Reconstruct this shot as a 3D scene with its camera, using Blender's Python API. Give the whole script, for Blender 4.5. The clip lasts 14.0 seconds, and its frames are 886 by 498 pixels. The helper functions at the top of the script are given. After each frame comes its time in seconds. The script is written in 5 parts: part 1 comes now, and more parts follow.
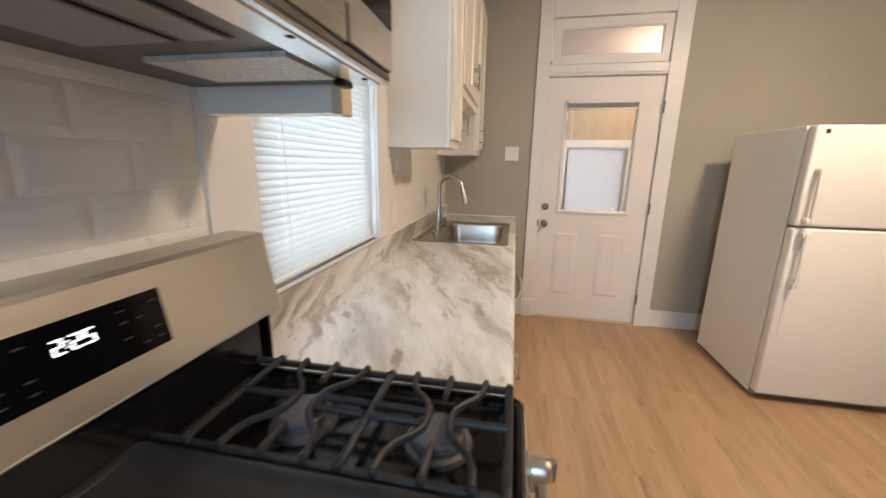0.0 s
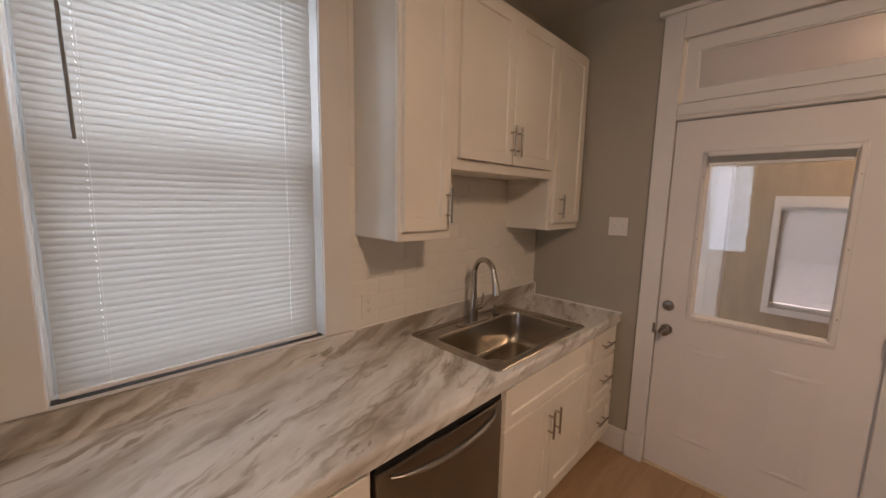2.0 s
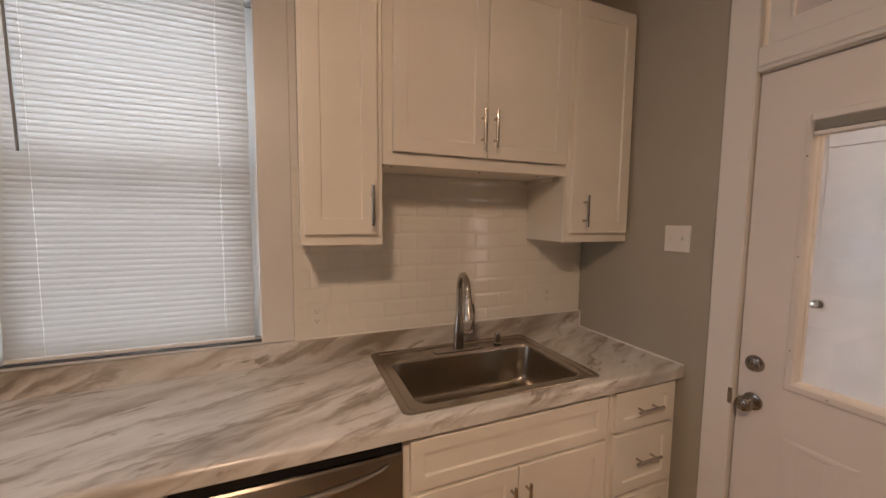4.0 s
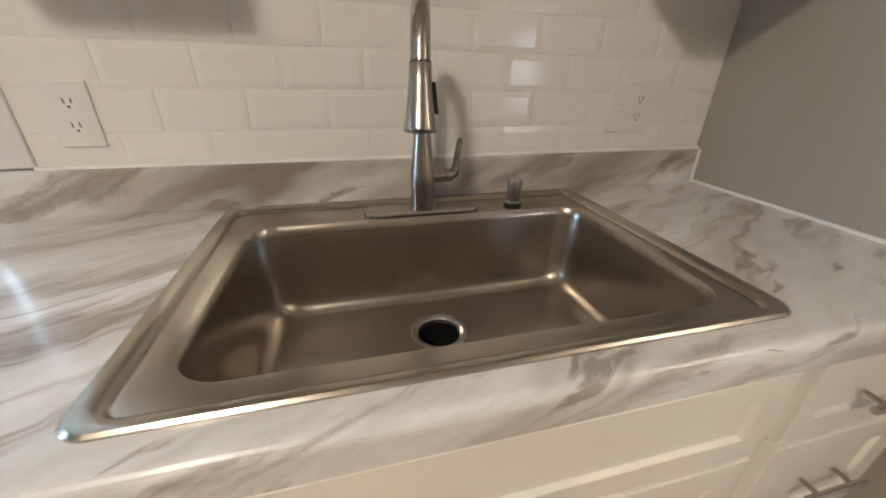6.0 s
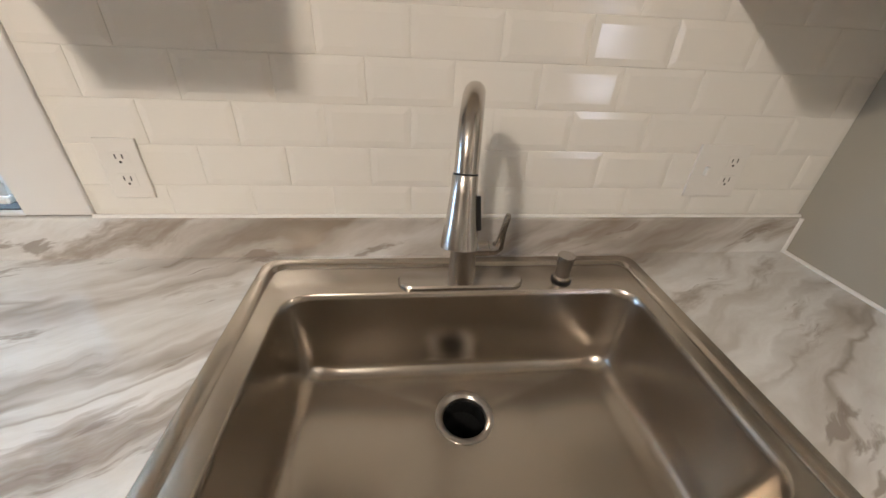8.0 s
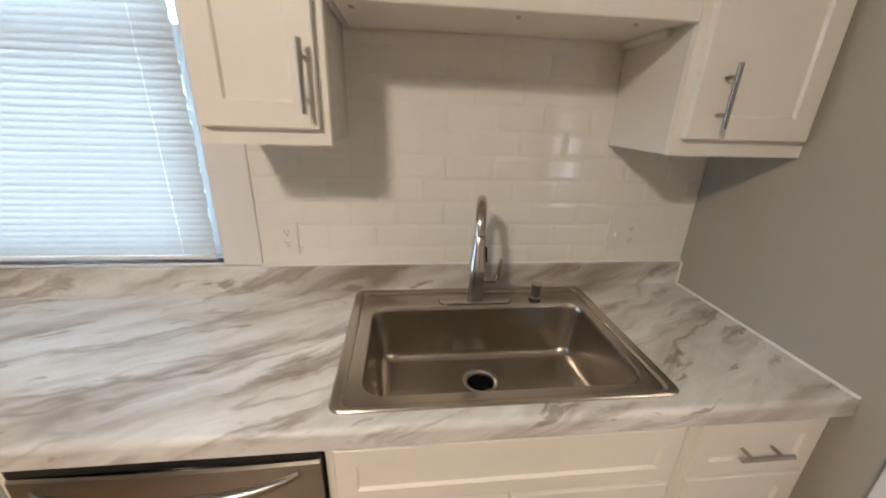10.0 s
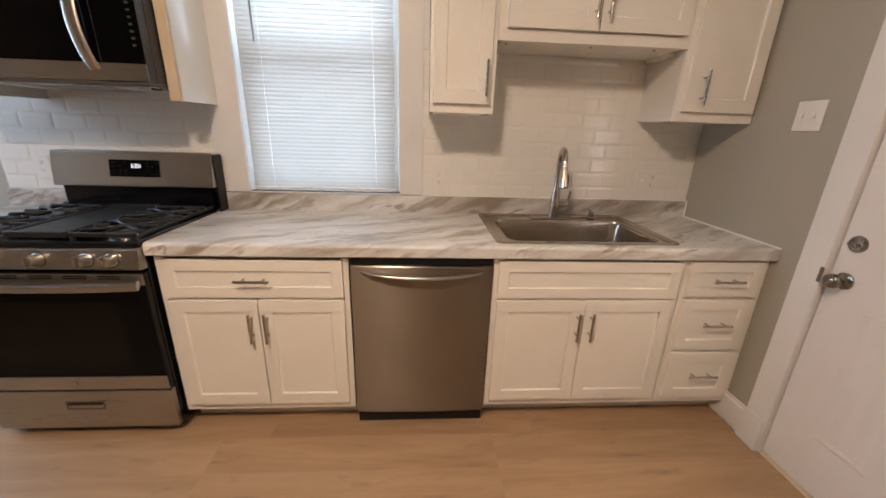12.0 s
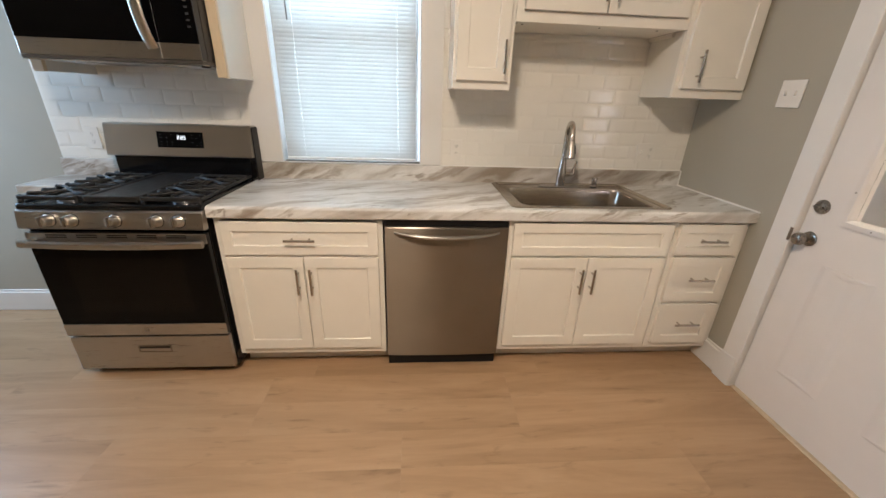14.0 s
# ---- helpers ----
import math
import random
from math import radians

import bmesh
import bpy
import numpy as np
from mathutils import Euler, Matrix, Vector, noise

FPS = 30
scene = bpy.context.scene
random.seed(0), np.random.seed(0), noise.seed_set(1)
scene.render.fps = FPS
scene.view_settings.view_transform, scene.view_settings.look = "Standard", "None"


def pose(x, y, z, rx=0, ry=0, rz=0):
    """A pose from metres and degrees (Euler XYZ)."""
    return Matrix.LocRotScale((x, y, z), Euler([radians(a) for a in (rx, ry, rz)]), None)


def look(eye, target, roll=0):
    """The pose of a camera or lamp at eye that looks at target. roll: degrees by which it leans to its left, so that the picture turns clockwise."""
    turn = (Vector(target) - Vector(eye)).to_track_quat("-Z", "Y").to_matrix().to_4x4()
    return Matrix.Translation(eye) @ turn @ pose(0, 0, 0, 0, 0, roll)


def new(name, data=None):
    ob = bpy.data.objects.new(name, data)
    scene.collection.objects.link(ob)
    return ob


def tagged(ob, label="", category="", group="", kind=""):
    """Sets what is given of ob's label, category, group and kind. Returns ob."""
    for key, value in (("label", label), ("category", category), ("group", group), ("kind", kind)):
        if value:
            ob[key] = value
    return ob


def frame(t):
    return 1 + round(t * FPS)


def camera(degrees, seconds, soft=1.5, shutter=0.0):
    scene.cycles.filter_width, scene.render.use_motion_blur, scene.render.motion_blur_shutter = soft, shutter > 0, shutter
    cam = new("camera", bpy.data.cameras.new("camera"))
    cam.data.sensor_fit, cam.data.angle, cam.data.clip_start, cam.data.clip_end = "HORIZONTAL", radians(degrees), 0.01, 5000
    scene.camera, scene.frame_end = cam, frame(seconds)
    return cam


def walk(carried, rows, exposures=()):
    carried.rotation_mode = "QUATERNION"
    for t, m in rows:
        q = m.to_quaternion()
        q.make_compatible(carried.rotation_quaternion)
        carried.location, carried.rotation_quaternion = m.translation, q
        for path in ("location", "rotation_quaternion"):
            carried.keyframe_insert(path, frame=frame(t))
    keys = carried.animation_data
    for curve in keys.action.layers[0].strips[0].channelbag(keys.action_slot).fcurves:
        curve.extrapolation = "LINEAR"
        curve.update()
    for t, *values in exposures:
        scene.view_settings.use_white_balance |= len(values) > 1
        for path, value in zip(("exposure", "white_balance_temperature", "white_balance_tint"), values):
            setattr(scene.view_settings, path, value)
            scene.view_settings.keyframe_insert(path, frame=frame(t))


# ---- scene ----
cam = camera(101.0, 14.0, shutter=0.3)
PATH = [
    (0, (0.627, -3.291, 1.358), (0.26, -1.377, 0.907), 1.0),
    (0.5, (0.789, -3.003, 1.384), (0.378, -1.096, 0.942), 1.1),
    (1, (0.965, -2.718, 1.431), (0.285, -0.894, 0.972), 1.0),
    (1.5, (1.14, -2.513, 1.513), (0.077, -0.864, 1.127), 1.1),
    (2, (1.421, -2.395, 1.601), (0.023, -0.99, 1.334), 1.2),
    (2.2, (1.501, -2.354, 1.642), (0.029, -1.022, 1.397), 1.2),
    (4.3, (1.668, -1.484, 1.47), (-0.194, -0.78, 1.277), 0.9),
    (4.5, (1.542, -1.462, 1.418), (-0.321, -0.775, 1.184), 1.3),
    (5, (1.298, -1.285, 1.315), (-0.558, -0.67, 0.895), 0.9),
    (5.5, (1.086, -1.079, 1.247), (-0.712, -0.515, 0.576), 1.1),
    (6, (0.87, -0.981, 1.192), (-0.866, -0.521, 0.312), 1.3),
    (6.5, (0.717, -0.946, 1.117), (-0.947, -0.602, 0.063), 1.1),
    (7, (0.678, -0.949, 1.236), (-0.916, -0.681, 0.058), 1.7),
    (7.5, (0.699, -0.933, 1.343), (-0.948, -0.747, 0.224), 1.7),
    (7.7, (0.701, -0.936, 1.351), (-0.972, -0.749, 0.27), 2.2),
    (9.8, (1.171, -1.006, 1.488), (-0.634, -0.797, 0.652), 1.8),
    (10, (1.225, -1.077, 1.519), (-0.635, -0.86, 0.817), 1.9),
    (10.5, (1.402, -1.243, 1.551), (-0.535, -0.999, 1.118), 1.8),
    (11, (1.623, -1.358, 1.467), (-0.322, -1.085, 1.091), 1.8),
    (11.5, (1.814, -1.513, 1.355), (-0.116, -1.282, 0.883), 1.8),
    (12, (2.062, -1.567, 1.364), (0.166, -1.439, 0.741), 1.8),
    (12.5, (2.229, -1.524, 1.388), (0.358, -1.392, 0.695), 1.9),
    (13, (2.253, -1.56, 1.39), (0.401, -1.394, 0.654), 1.9),
    (13.5, (2.261, -1.64, 1.375), (0.412, -1.473, 0.629), 2.0),
    (14, (2.281, -1.703, 1.386), (0.437, -1.556, 0.626), 2.0),
]
EXPOSURES = [
    (0.0, 0.0, 6850, 14), (0.5, -0.2, 6640, 13), (1.0, -0.70, 7400, 23), (1.5, -0.97, 7720, 27), (2.0, -1.12, 7800, 26), (4.5, -0.95, 8150, 26), (5.0, -0.85, 8550, 29), (5.5, -0.50, 7500, 18),
    (6.0, -0.10, 6000, 7), (6.5, 0.30, 5820, 7), (7.0, 0.46, 5700, 7), (7.7, 0.26, 5850, 9), (10.0, -0.10, 6050, 10), (10.5, -0.40, 6350, 12), (11.0, -0.70, 6620, 18), (11.5, -0.52, 7000, 24),
    (12.0, -0.25, 6800, 18), (12.5, -0.16, 6530, 12), (13.0, -0.09, 6330, 10), (14.0, -0.04, 6330, 10)]
walk(cam, [(t, look(eye, target, roll)) for t, eye, target, roll in PATH], EXPOSURES)

# ---- world and lights ----
world = bpy.data.worlds.new("world")
scene.world = world
world.use_nodes = True
wn = world.node_tree
sky = wn.nodes.new("ShaderNodeTexSky")
sky.sky_type = "NISHITA"
sky.sun_disc = False
sky.sun_elevation = radians(35)
sky.sun_rotation = radians(200)
wn.links.new(sky.outputs[0], wn.nodes["Background"].inputs[0])
wn.nodes["Background"].inputs[1].default_value = 0.10


def lamp(name, kind, m, energy, color, **kw):
    d = bpy.data.lights.new(name, kind)
    d.energy, d.color = energy, color
    ob = new(name, d)
    ob.matrix_world = m
    for k, v in kw.items():
        if k == "radius":
            d.shadow_soft_size = v
        elif k == "disk":
            d.shape, d.size = "DISK", v
        elif k == "size":
            d.shape = "RECTANGLE"
            d.size, d.size_y = v
    return ob


# ceiling lamp of the kitchen, south daylight from an added unseen opening, porch lamp
lamp("lamp_kitchen", "AREA", pose(2.27, -2.05, 2.70), 42, (1.0, 0.835, 0.655), disk=0.30)
lamp("lamp_kitchen_dome", "POINT", pose(2.27, -2.05, 2.63), 48, (1.0, 0.835, 0.655), radius=0.13)
lamp("lamp_south_daylight", "AREA", look((0.50, -4.97, 1.55), (0.6, -3.4, 0.7)), 36, (0.44, 0.70, 1.0), size=(0.5, 1.6))
lamp("lamp_porch", "POINT", pose(1.9, 1.1, 2.35), 26, (1.0, 0.82, 0.6), radius=0.1)


# ---- materials ----
def nodes_of(name):
    m = bpy.data.materials.new(name)
    m.use_nodes = True
    return m, m.node_tree, m.node_tree.nodes["Principled BSDF"]


def ramp(nt, src, stops):
    r = nt.nodes.new("ShaderNodeValToRGB")
    e = r.color_ramp.elements
    while len(e) < len(stops):
        e.new(0.5)
    for el, (p, c) in zip(e, stops):
        el.position, el.color = p, (*c, 1) if len(c) == 3 else c
    nt.links.new(src, r.inputs[0])
    return r.outputs[0]


def mapped(nt, scale=(1, 1, 1), rot=(0, 0, 0), coord="Object"):
    tc = nt.nodes.new("ShaderNodeTexCoord")
    mp = nt.nodes.new("ShaderNodeMapping")
    mp.inputs["Scale"].default_value = scale
    mp.inputs["Rotation"].default_value = [radians(a) for a in rot]
    nt.links.new(tc.outputs[coord], mp.inputs[0])
    return mp.outputs[0]


def noise_of(nt, vec, scale, detail=4.0, rough=0.55, distort=0.0):
    n = nt.nodes.new("ShaderNodeTexNoise")
    n.inputs["Scale"].default_value = scale
    n.inputs["Detail"].default_value = detail
    n.inputs["Roughness"].default_value = rough
    n.inputs["Distortion"].default_value = distort
    if vec is not None:
        nt.links.new(vec, n.inputs["Vector"])
    return n.outputs["Fac"]


def mixed(nt, fac, a, b, blend="MIX"):
    mx = nt.nodes.new("ShaderNodeMix")
    mx.data_type, mx.blend_type = "RGBA", blend
    for key, v in ((0, fac), (6, a), (7, b)):
        if isinstance(v, (int, float)):
            mx.inputs[key].default_value = v
        elif isinstance(v, tuple):
            mx.inputs[key].default_value = (*v, 1)
        else:
            nt.links.new(v, mx.inputs[key])
    return mx.outputs[2]


def bumped(nt, bsdf, height, strength, dist=0.002):
    b = nt.nodes.new("ShaderNodeBump")
    b.inputs["Strength"].default_value = strength
    b.inputs["Distance"].default_value = dist
    nt.links.new(height, b.inputs["Height"])
    nt.links.new(b.outputs[0], bsdf.inputs["Normal"])


def plain(name, color, rough=0.5, metal=0.0, vary=0.06, scale=6.0, bump=0.0, grain=180.0, stretch=(1, 1, 1), spec=0.5):
    """A painted, plastic or metal surface: base colour with stains at one scale and grain at another."""
    m, nt, b = nodes_of(name)
    v = mapped(nt, stretch)
    big = noise_of(nt, v, scale, 5)
    fine = noise_of(nt, v, grain, 3)
    dark = tuple(c * (1 - vary * 2) for c in color)
    lite = tuple(min(1, c * (1 + vary)) for c in color)
    col = ramp(nt, big, [(0.25, dark), (0.7, lite)])
    nt.links.new(col, b.inputs["Base Color"])
    rr = ramp(nt, fine, [(0.2, (max(0, rough - 0.07),) * 3), (0.8, (min(1, rough + 0.07),) * 3)])
    nt.links.new(rr, b.inputs["Roughness"])
    b.inputs["Metallic"].default_value = metal
    b.inputs["Specular IOR Level"].default_value = spec
    if bump:
        bumped(nt, b, fine, bump)
    return m


WALL = plain("wall_paint_greige", (0.405, 0.376, 0.311), 0.75, vary=0.03, scale=1.5, bump=0.25, grain=260)
TOE = plain("toe_board_cream", (0.72, 0.67, 0.58), 0.5, vary=0.05, scale=4)
WHITE_TRIM = plain("trim_paint_white", (0.78, 0.76, 0.735), 0.40, vary=0.03, scale=3, bump=0.08, grain=120)
CEIL = plain("ceiling_paint", (0.66, 0.64, 0.60), 0.9, vary=0.03, scale=1.2, bump=0.3, grain=200)
CABINET = plain("cabinet_paint_white", (0.87, 0.83, 0.755), 0.34, vary=0.025, scale=3, bump=0.05, grain=90)
CAB_SIDE = plain("cabinet_side_laminate", (0.80, 0.775, 0.72), 0.20, vary=0.02, scale=3, grain=30)
CAB_IN = plain("cabinet_edge_wood", (0.66, 0.54, 0.38), 0.5, vary=0.06, scale=5, stretch=(8, 8, 1))
DOOR_PAINT = plain("door_paint_white", (0.78, 0.74, 0.71), 0.45, vary=0.03, scale=2, bump=0.06, grain=100)
FRIDGE = plain("fridge_enamel_white", (0.79, 0.755, 0.69), 0.36, vary=0.02, scale=2, bump=0.12, grain=420)
FRIDGE_GAP = plain("fridge_gasket_grey", (0.25, 0.23, 0.2), 0.6)
BLACK_GLASS = plain("black_glass", (0.002, 0.002, 0.0025), 0.06, vary=0.1, scale=2, spec=0.13)
OVEN_WINDOW = plain("oven_window_brown", (0.0055, 0.004, 0.0032), 0.07, vary=0.3, scale=5, spec=0.16)
BLACK_ENAMEL = plain("black_enamel", (0.006, 0.006, 0.007), 0.16, vary=0.15, scale=6, grain=60, spec=0.4)
CAST_IRON = plain("cast_iron", (0.019, 0.0185, 0.019), 0.44, vary=0.2, scale=20, bump=0.3, grain=300, spec=0.45)
BURNER = plain("burner_aluminium", (0.22, 0.22, 0.23), 0.35, metal=0.8, vary=0.1, scale=30)
BURNER_CAP = plain("burner_cap_enamel", (0.10, 0.10, 0.105), 0.3, vary=0.12, scale=30)
BLACK_PLASTIC = plain("black_plastic", (0.008, 0.008, 0.009), 0.34, vary=0.1, spec=0.3)
DARK_GREY = plain("dark_grey_metal", (0.06, 0.06, 0.065), 0.35, metal=0.6)
CAULK = plain("caulk_white", (0.85, 0.83, 0.79), 0.55)
RUBBER = plain("black_rubber", (0.006, 0.006, 0.006), 0.85, spec=0.15)
GROUT = plain("grout_white", (0.84, 0.81, 0.75), 0.8, bump=0.2, grain=300)
TILE = plain("tile_ceramic_white", (0.85, 0.82, 0.76), 0.13, vary=0.02, scale=3, grain=20)
PLATE = plain("cover_plate_white", (0.80, 0.77, 0.72), 0.35, vary=0.02)
SLOT = plain("slot_dark", (0.03, 0.025, 0.02), 0.6)
BRASS_DARK = plain("knob_aged_nickel", (0.30, 0.27, 0.24), 0.28, metal=1.0, vary=0.1, scale=30)
PORCH_WALL = plain("porch_wall_tan", (0.47, 0.37, 0.27), 0.8, vary=0.06, scale=2, stretch=(5, 5, 1))
PORCH_WHITE = plain("porch_paint_white", (0.78, 0.74, 0.72), 0.6, vary=0.03)
VINYL = plain("vinyl_white", (0.78, 0.79, 0.80), 0.4, vary=0.02)
WAND = plain("wand_plastic_grey", (0.20, 0.20, 0.19), 0.3)
FILTER = plain("filter_aluminium", (0.66, 0.65, 0.63), 0.45, metal=0.55, vary=0.25, scale=160, bump=0.8, grain=260)
UNDER = plain("microwave_underside", (0.085, 0.075, 0.066), 0.4, vary=0.1)
LENS = plain("lamp_lens_grey", (0.30, 0.29, 0.27), 0.4)
BRIGHT_STRIP = plain("polished_strip", (0.66, 0.68, 0.70), 0.16, metal=1.0, vary=0.1, scale=9)


def steel_material(name, color, rough, stretch, aniso=0.0, bump=0.02, spread=0.05):
    """Brushed stainless steel, its grain drawn out along one axis."""
    m, nt, b = nodes_of(name)
    v = mapped(nt, stretch)
    streak = noise_of(nt, v, 26, 6, 0.7)
    cloud = noise_of(nt, mapped(nt), 3.0, 3)
    col = mixed(nt, ramp(nt, cloud, [(0.3, (0, 0, 0)), (0.7, (1, 1, 1))]), tuple(c * 0.88 for c in color), color)
    nt.links.new(col, b.inputs["Base Color"])
    nt.links.new(ramp(nt, streak, [(0.25, (rough - spread,) * 3), (0.75, (rough + spread,) * 3)]), b.inputs["Roughness"])
    b.inputs["Metallic"].default_value = 1.0
    if aniso:
        b.inputs["Anisotropic"].default_value = aniso
        b.inputs["Anisotropic Rotation"].default_value = 0.25
        tg = nt.nodes.new("ShaderNodeTangent")
        tg.direction_type, tg.axis = "RADIAL", "Z"
        nt.links.new(tg.outputs[0], b.inputs["Tangent"])
    if bump:
        bumped(nt, b, streak, bump, 0.0004)
    return m


STEEL_Y = steel_material("stainless_brushed_across", (0.50, 0.48, 0.455), 0.30, (10, 0.35, 10), 0.6)
NICKEL = steel_material("brushed_nickel", (0.52, 0.48, 0.435), 0.24, (8, 8, 0.3), 0.0, 0.0, 0.0)
STEEL_GUARD = steel_material("stainless_brushed_guard", (0.62, 0.575, 0.51), 0.34, (10, 0.35, 10), 0.5)
STEEL_Z = steel_material("stainless_brushed_upright", (0.31, 0.272, 0.23), 0.35, (10, 0.35, 10), 0.9)
STEEL_SINK = steel_material("stainless_satin_sink", (0.50, 0.45, 0.39), 0.25, (0.5, 7, 7), 0.0, 0.0, 0.0)


def counter_material():
    """White marble-look laminate; its long slanting streaks run on over the upstand like one folded sheet."""
    m, nt, b = nodes_of("laminate_marble")
    tc = nt.nodes.new("ShaderNodeTexCoord")
    sep = nt.nodes.new("ShaderNodeSeparateXYZ")
    nt.links.new(tc.outputs["Object"], sep.inputs[0])

    def calc(op, p, q):
        n_ = nt.nodes.new("ShaderNodeMath")
        n_.operation = op
        for i, v in enumerate((p, q)):
            if isinstance(v, (int, float)):
                n_.inputs[i].default_value = v
            else:
                nt.links.new(v, n_.inputs[i])
        return n_.outputs[0]

    wob = calc("MULTIPLY", calc("SUBTRACT", noise_of(nt, tc.outputs["Object"], 2.6, 4, 0.55), 0.5), 0.20)
    wob = calc("ADD", wob, calc("MULTIPLY", calc("SUBTRACT", noise_of(nt, tc.outputs["Object"], 11.0, 3, 0.6), 0.5), 0.022))
    fold = calc("ADD", calc("SUBTRACT", sep.outputs[0], sep.outputs[2]), wob)
    th = radians(24)
    across = calc("ADD", calc("MULTIPLY", fold, math.cos(th)), calc("MULTIPLY", sep.outputs[1], math.sin(th)))
    along = calc("SUBTRACT", calc("MULTIPLY", sep.outputs[1], math.cos(th)), calc("MULTIPLY", fold, math.sin(th)))
    cmb = nt.nodes.new("ShaderNodeCombineXYZ")
    nt.links.new(calc("MULTIPLY", across, 6.2), cmb.inputs[0])
    nt.links.new(calc("MULTIPLY", along, 1.35), cmb.inputs[1])
    v = cmb.outputs[0]
    cloud = noise_of(nt, v, 0.9, 4, 0.55, 0.15)
    streak = noise_of(nt, v, 1.9, 6, 0.62, 0.12)
    crack = noise_of(nt, v, 1.0, 3, 0.5, 0.12)
    mask = noise_of(nt, v, 0.7, 3, 0.5)
    # a browner band puts the shade of back edge and upstand into the colour
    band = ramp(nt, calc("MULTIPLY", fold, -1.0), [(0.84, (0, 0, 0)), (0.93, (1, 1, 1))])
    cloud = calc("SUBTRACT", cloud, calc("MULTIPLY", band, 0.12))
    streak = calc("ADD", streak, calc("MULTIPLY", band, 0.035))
    base = ramp(nt, cloud, [(0.28, (0.28, 0.235, 0.19)), (0.40, (0.54, 0.505, 0.465)), (0.50, (0.72, 0.71, 0.69)), (0.65, (0.83, 0.825, 0.815))])
    st = ramp(nt, streak, [(0.565, (0, 0, 0)), (0.640, (0.62, 0.62, 0.62)), (0.70, (0.88, 0.88, 0.88))])
    feather = ramp(nt, noise_of(nt, v, 5.5, 7, 0.68, 0.25), [(0.36, (0.80, 0.77, 0.74)), (0.58, (1.03, 1.03, 1.03))])
    base = mixed(nt, 0.55, base, feather, "MULTIPLY")
    c1 = mixed(nt, st, base, (0.29, 0.235, 0.185))
    ln = ramp(nt, crack, [(0.470, (0, 0, 0)), (0.494, (1, 1, 1)), (0.500, (1, 1, 1)), (0.535, (0, 0, 0))])
    keep = ramp(nt, mask, [(0.46, (0, 0, 0)), (0.62, (0.68, 0.68, 0.68))])
    c2 = mixed(nt, mixed(nt, 1.0, ln, keep, "MULTIPLY"), c1, (0.25, 0.195, 0.145))
    # short crisp brown strokes along the veining, denser in the shade band
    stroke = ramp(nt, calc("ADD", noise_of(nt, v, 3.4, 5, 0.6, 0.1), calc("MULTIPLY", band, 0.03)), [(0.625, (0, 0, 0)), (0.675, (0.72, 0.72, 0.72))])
    c2 = mixed(nt, stroke, c2, (0.23, 0.18, 0.14))
    nt.links.new(c2, b.inputs["Base Color"])
    b.inputs["Roughness"].default_value = 0.30
    b.inputs["Coat Weight"].default_value = 0.45
    b.inputs["Coat Roughness"].default_value = 0.14
    bumped(nt, b, noise_of(nt, tc.outputs["Object"], 240, 2), 0.03)
    return m


COUNTER = counter_material()


def plank_material():
    """Light oak vinyl plank: grain along y, its tone by plank."""
    m, nt, b = nodes_of("oak_plank")
    info = nt.nodes.new("ShaderNodeObjectInfo")
    tc = nt.nodes.new("ShaderNodeTexCoord")
    add = nt.nodes.new("ShaderNodeVectorMath")
    add.operation = "MULTIPLY_ADD"
    nt.links.new(info.outputs["Random"], add.inputs[0])
    add.inputs[1].default_value = (31, 17, 7)
    nt.links.new(tc.outputs["Object"], add.inputs[2])
    mp = nt.nodes.new("ShaderNodeMapping")
    mp.inputs["Scale"].default_value = (4.8, 0.55, 1)
    nt.links.new(add.outputs[0], mp.inputs[0])
    broad = noise_of(nt, mp.outputs[0], 1.5, 6, 0.62, 1.2)
    grain = noise_of(nt, mp.outputs[0], 9.0, 8, 0.7, 0.3)
    tone = ramp(nt, broad, [(0.26, (0.325, 0.203, 0.111)), (0.42, (0.385, 0.243, 0.137)), (0.55, (0.43, 0.278, 0.161)), (0.75, (0.475, 0.318, 0.192))])
    gr = ramp(nt, grain, [(0.32, (0.72, 0.70, 0.68)), (0.55, (1, 1, 1))])
    col = mixed(nt, 0.22, tone, gr, "MULTIPLY")
    mp2 = nt.nodes.new("ShaderNodeMapping")
    mp2.inputs["Scale"].default_value = (22.0, 4.5, 1)
    nt.links.new(add.outputs[0], mp2.inputs[0])
    fleck = ramp(nt, noise_of(nt, mp2.outputs[0], 1.0, 4, 0.6, 0.4), [(0.26, (0.70, 0.68, 0.66)), (0.40, (1, 1, 1))])
    col = mixed(nt, 1.0, col, fleck, "MULTIPLY")
    per = ramp(nt, info.outputs["Random"], [(0.0, (0.96, 0.957, 0.955)), (1.0, (1.03, 1.027, 1.025))])
    col = mixed(nt, 1.0, col, per, "MULTIPLY")
    nt.links.new(col, b.inputs["Base Color"])
    nt.links.new(ramp(nt, grain, [(0.3, (0.42,) * 3), (0.7, (0.32,) * 3)]), b.inputs["Roughness"])
    bumped(nt, b, grain, 0.08, 0.001)
    return m


PLANK = plank_material()
SUBFLOOR = plain("plank_joint_dark", (0.37, 0.25, 0.155), 0.8)


def glass_material(name, rough=0.0, tint=(1, 1, 1)):
    m, nt, b = nodes_of(name)
    b.inputs["Base Color"].default_value = (*tint, 1)
    b.inputs["Transmission Weight"].default_value = 1.0
    b.inputs["Roughness"].default_value = rough
    b.inputs["IOR"].default_value = 1.40
    return m


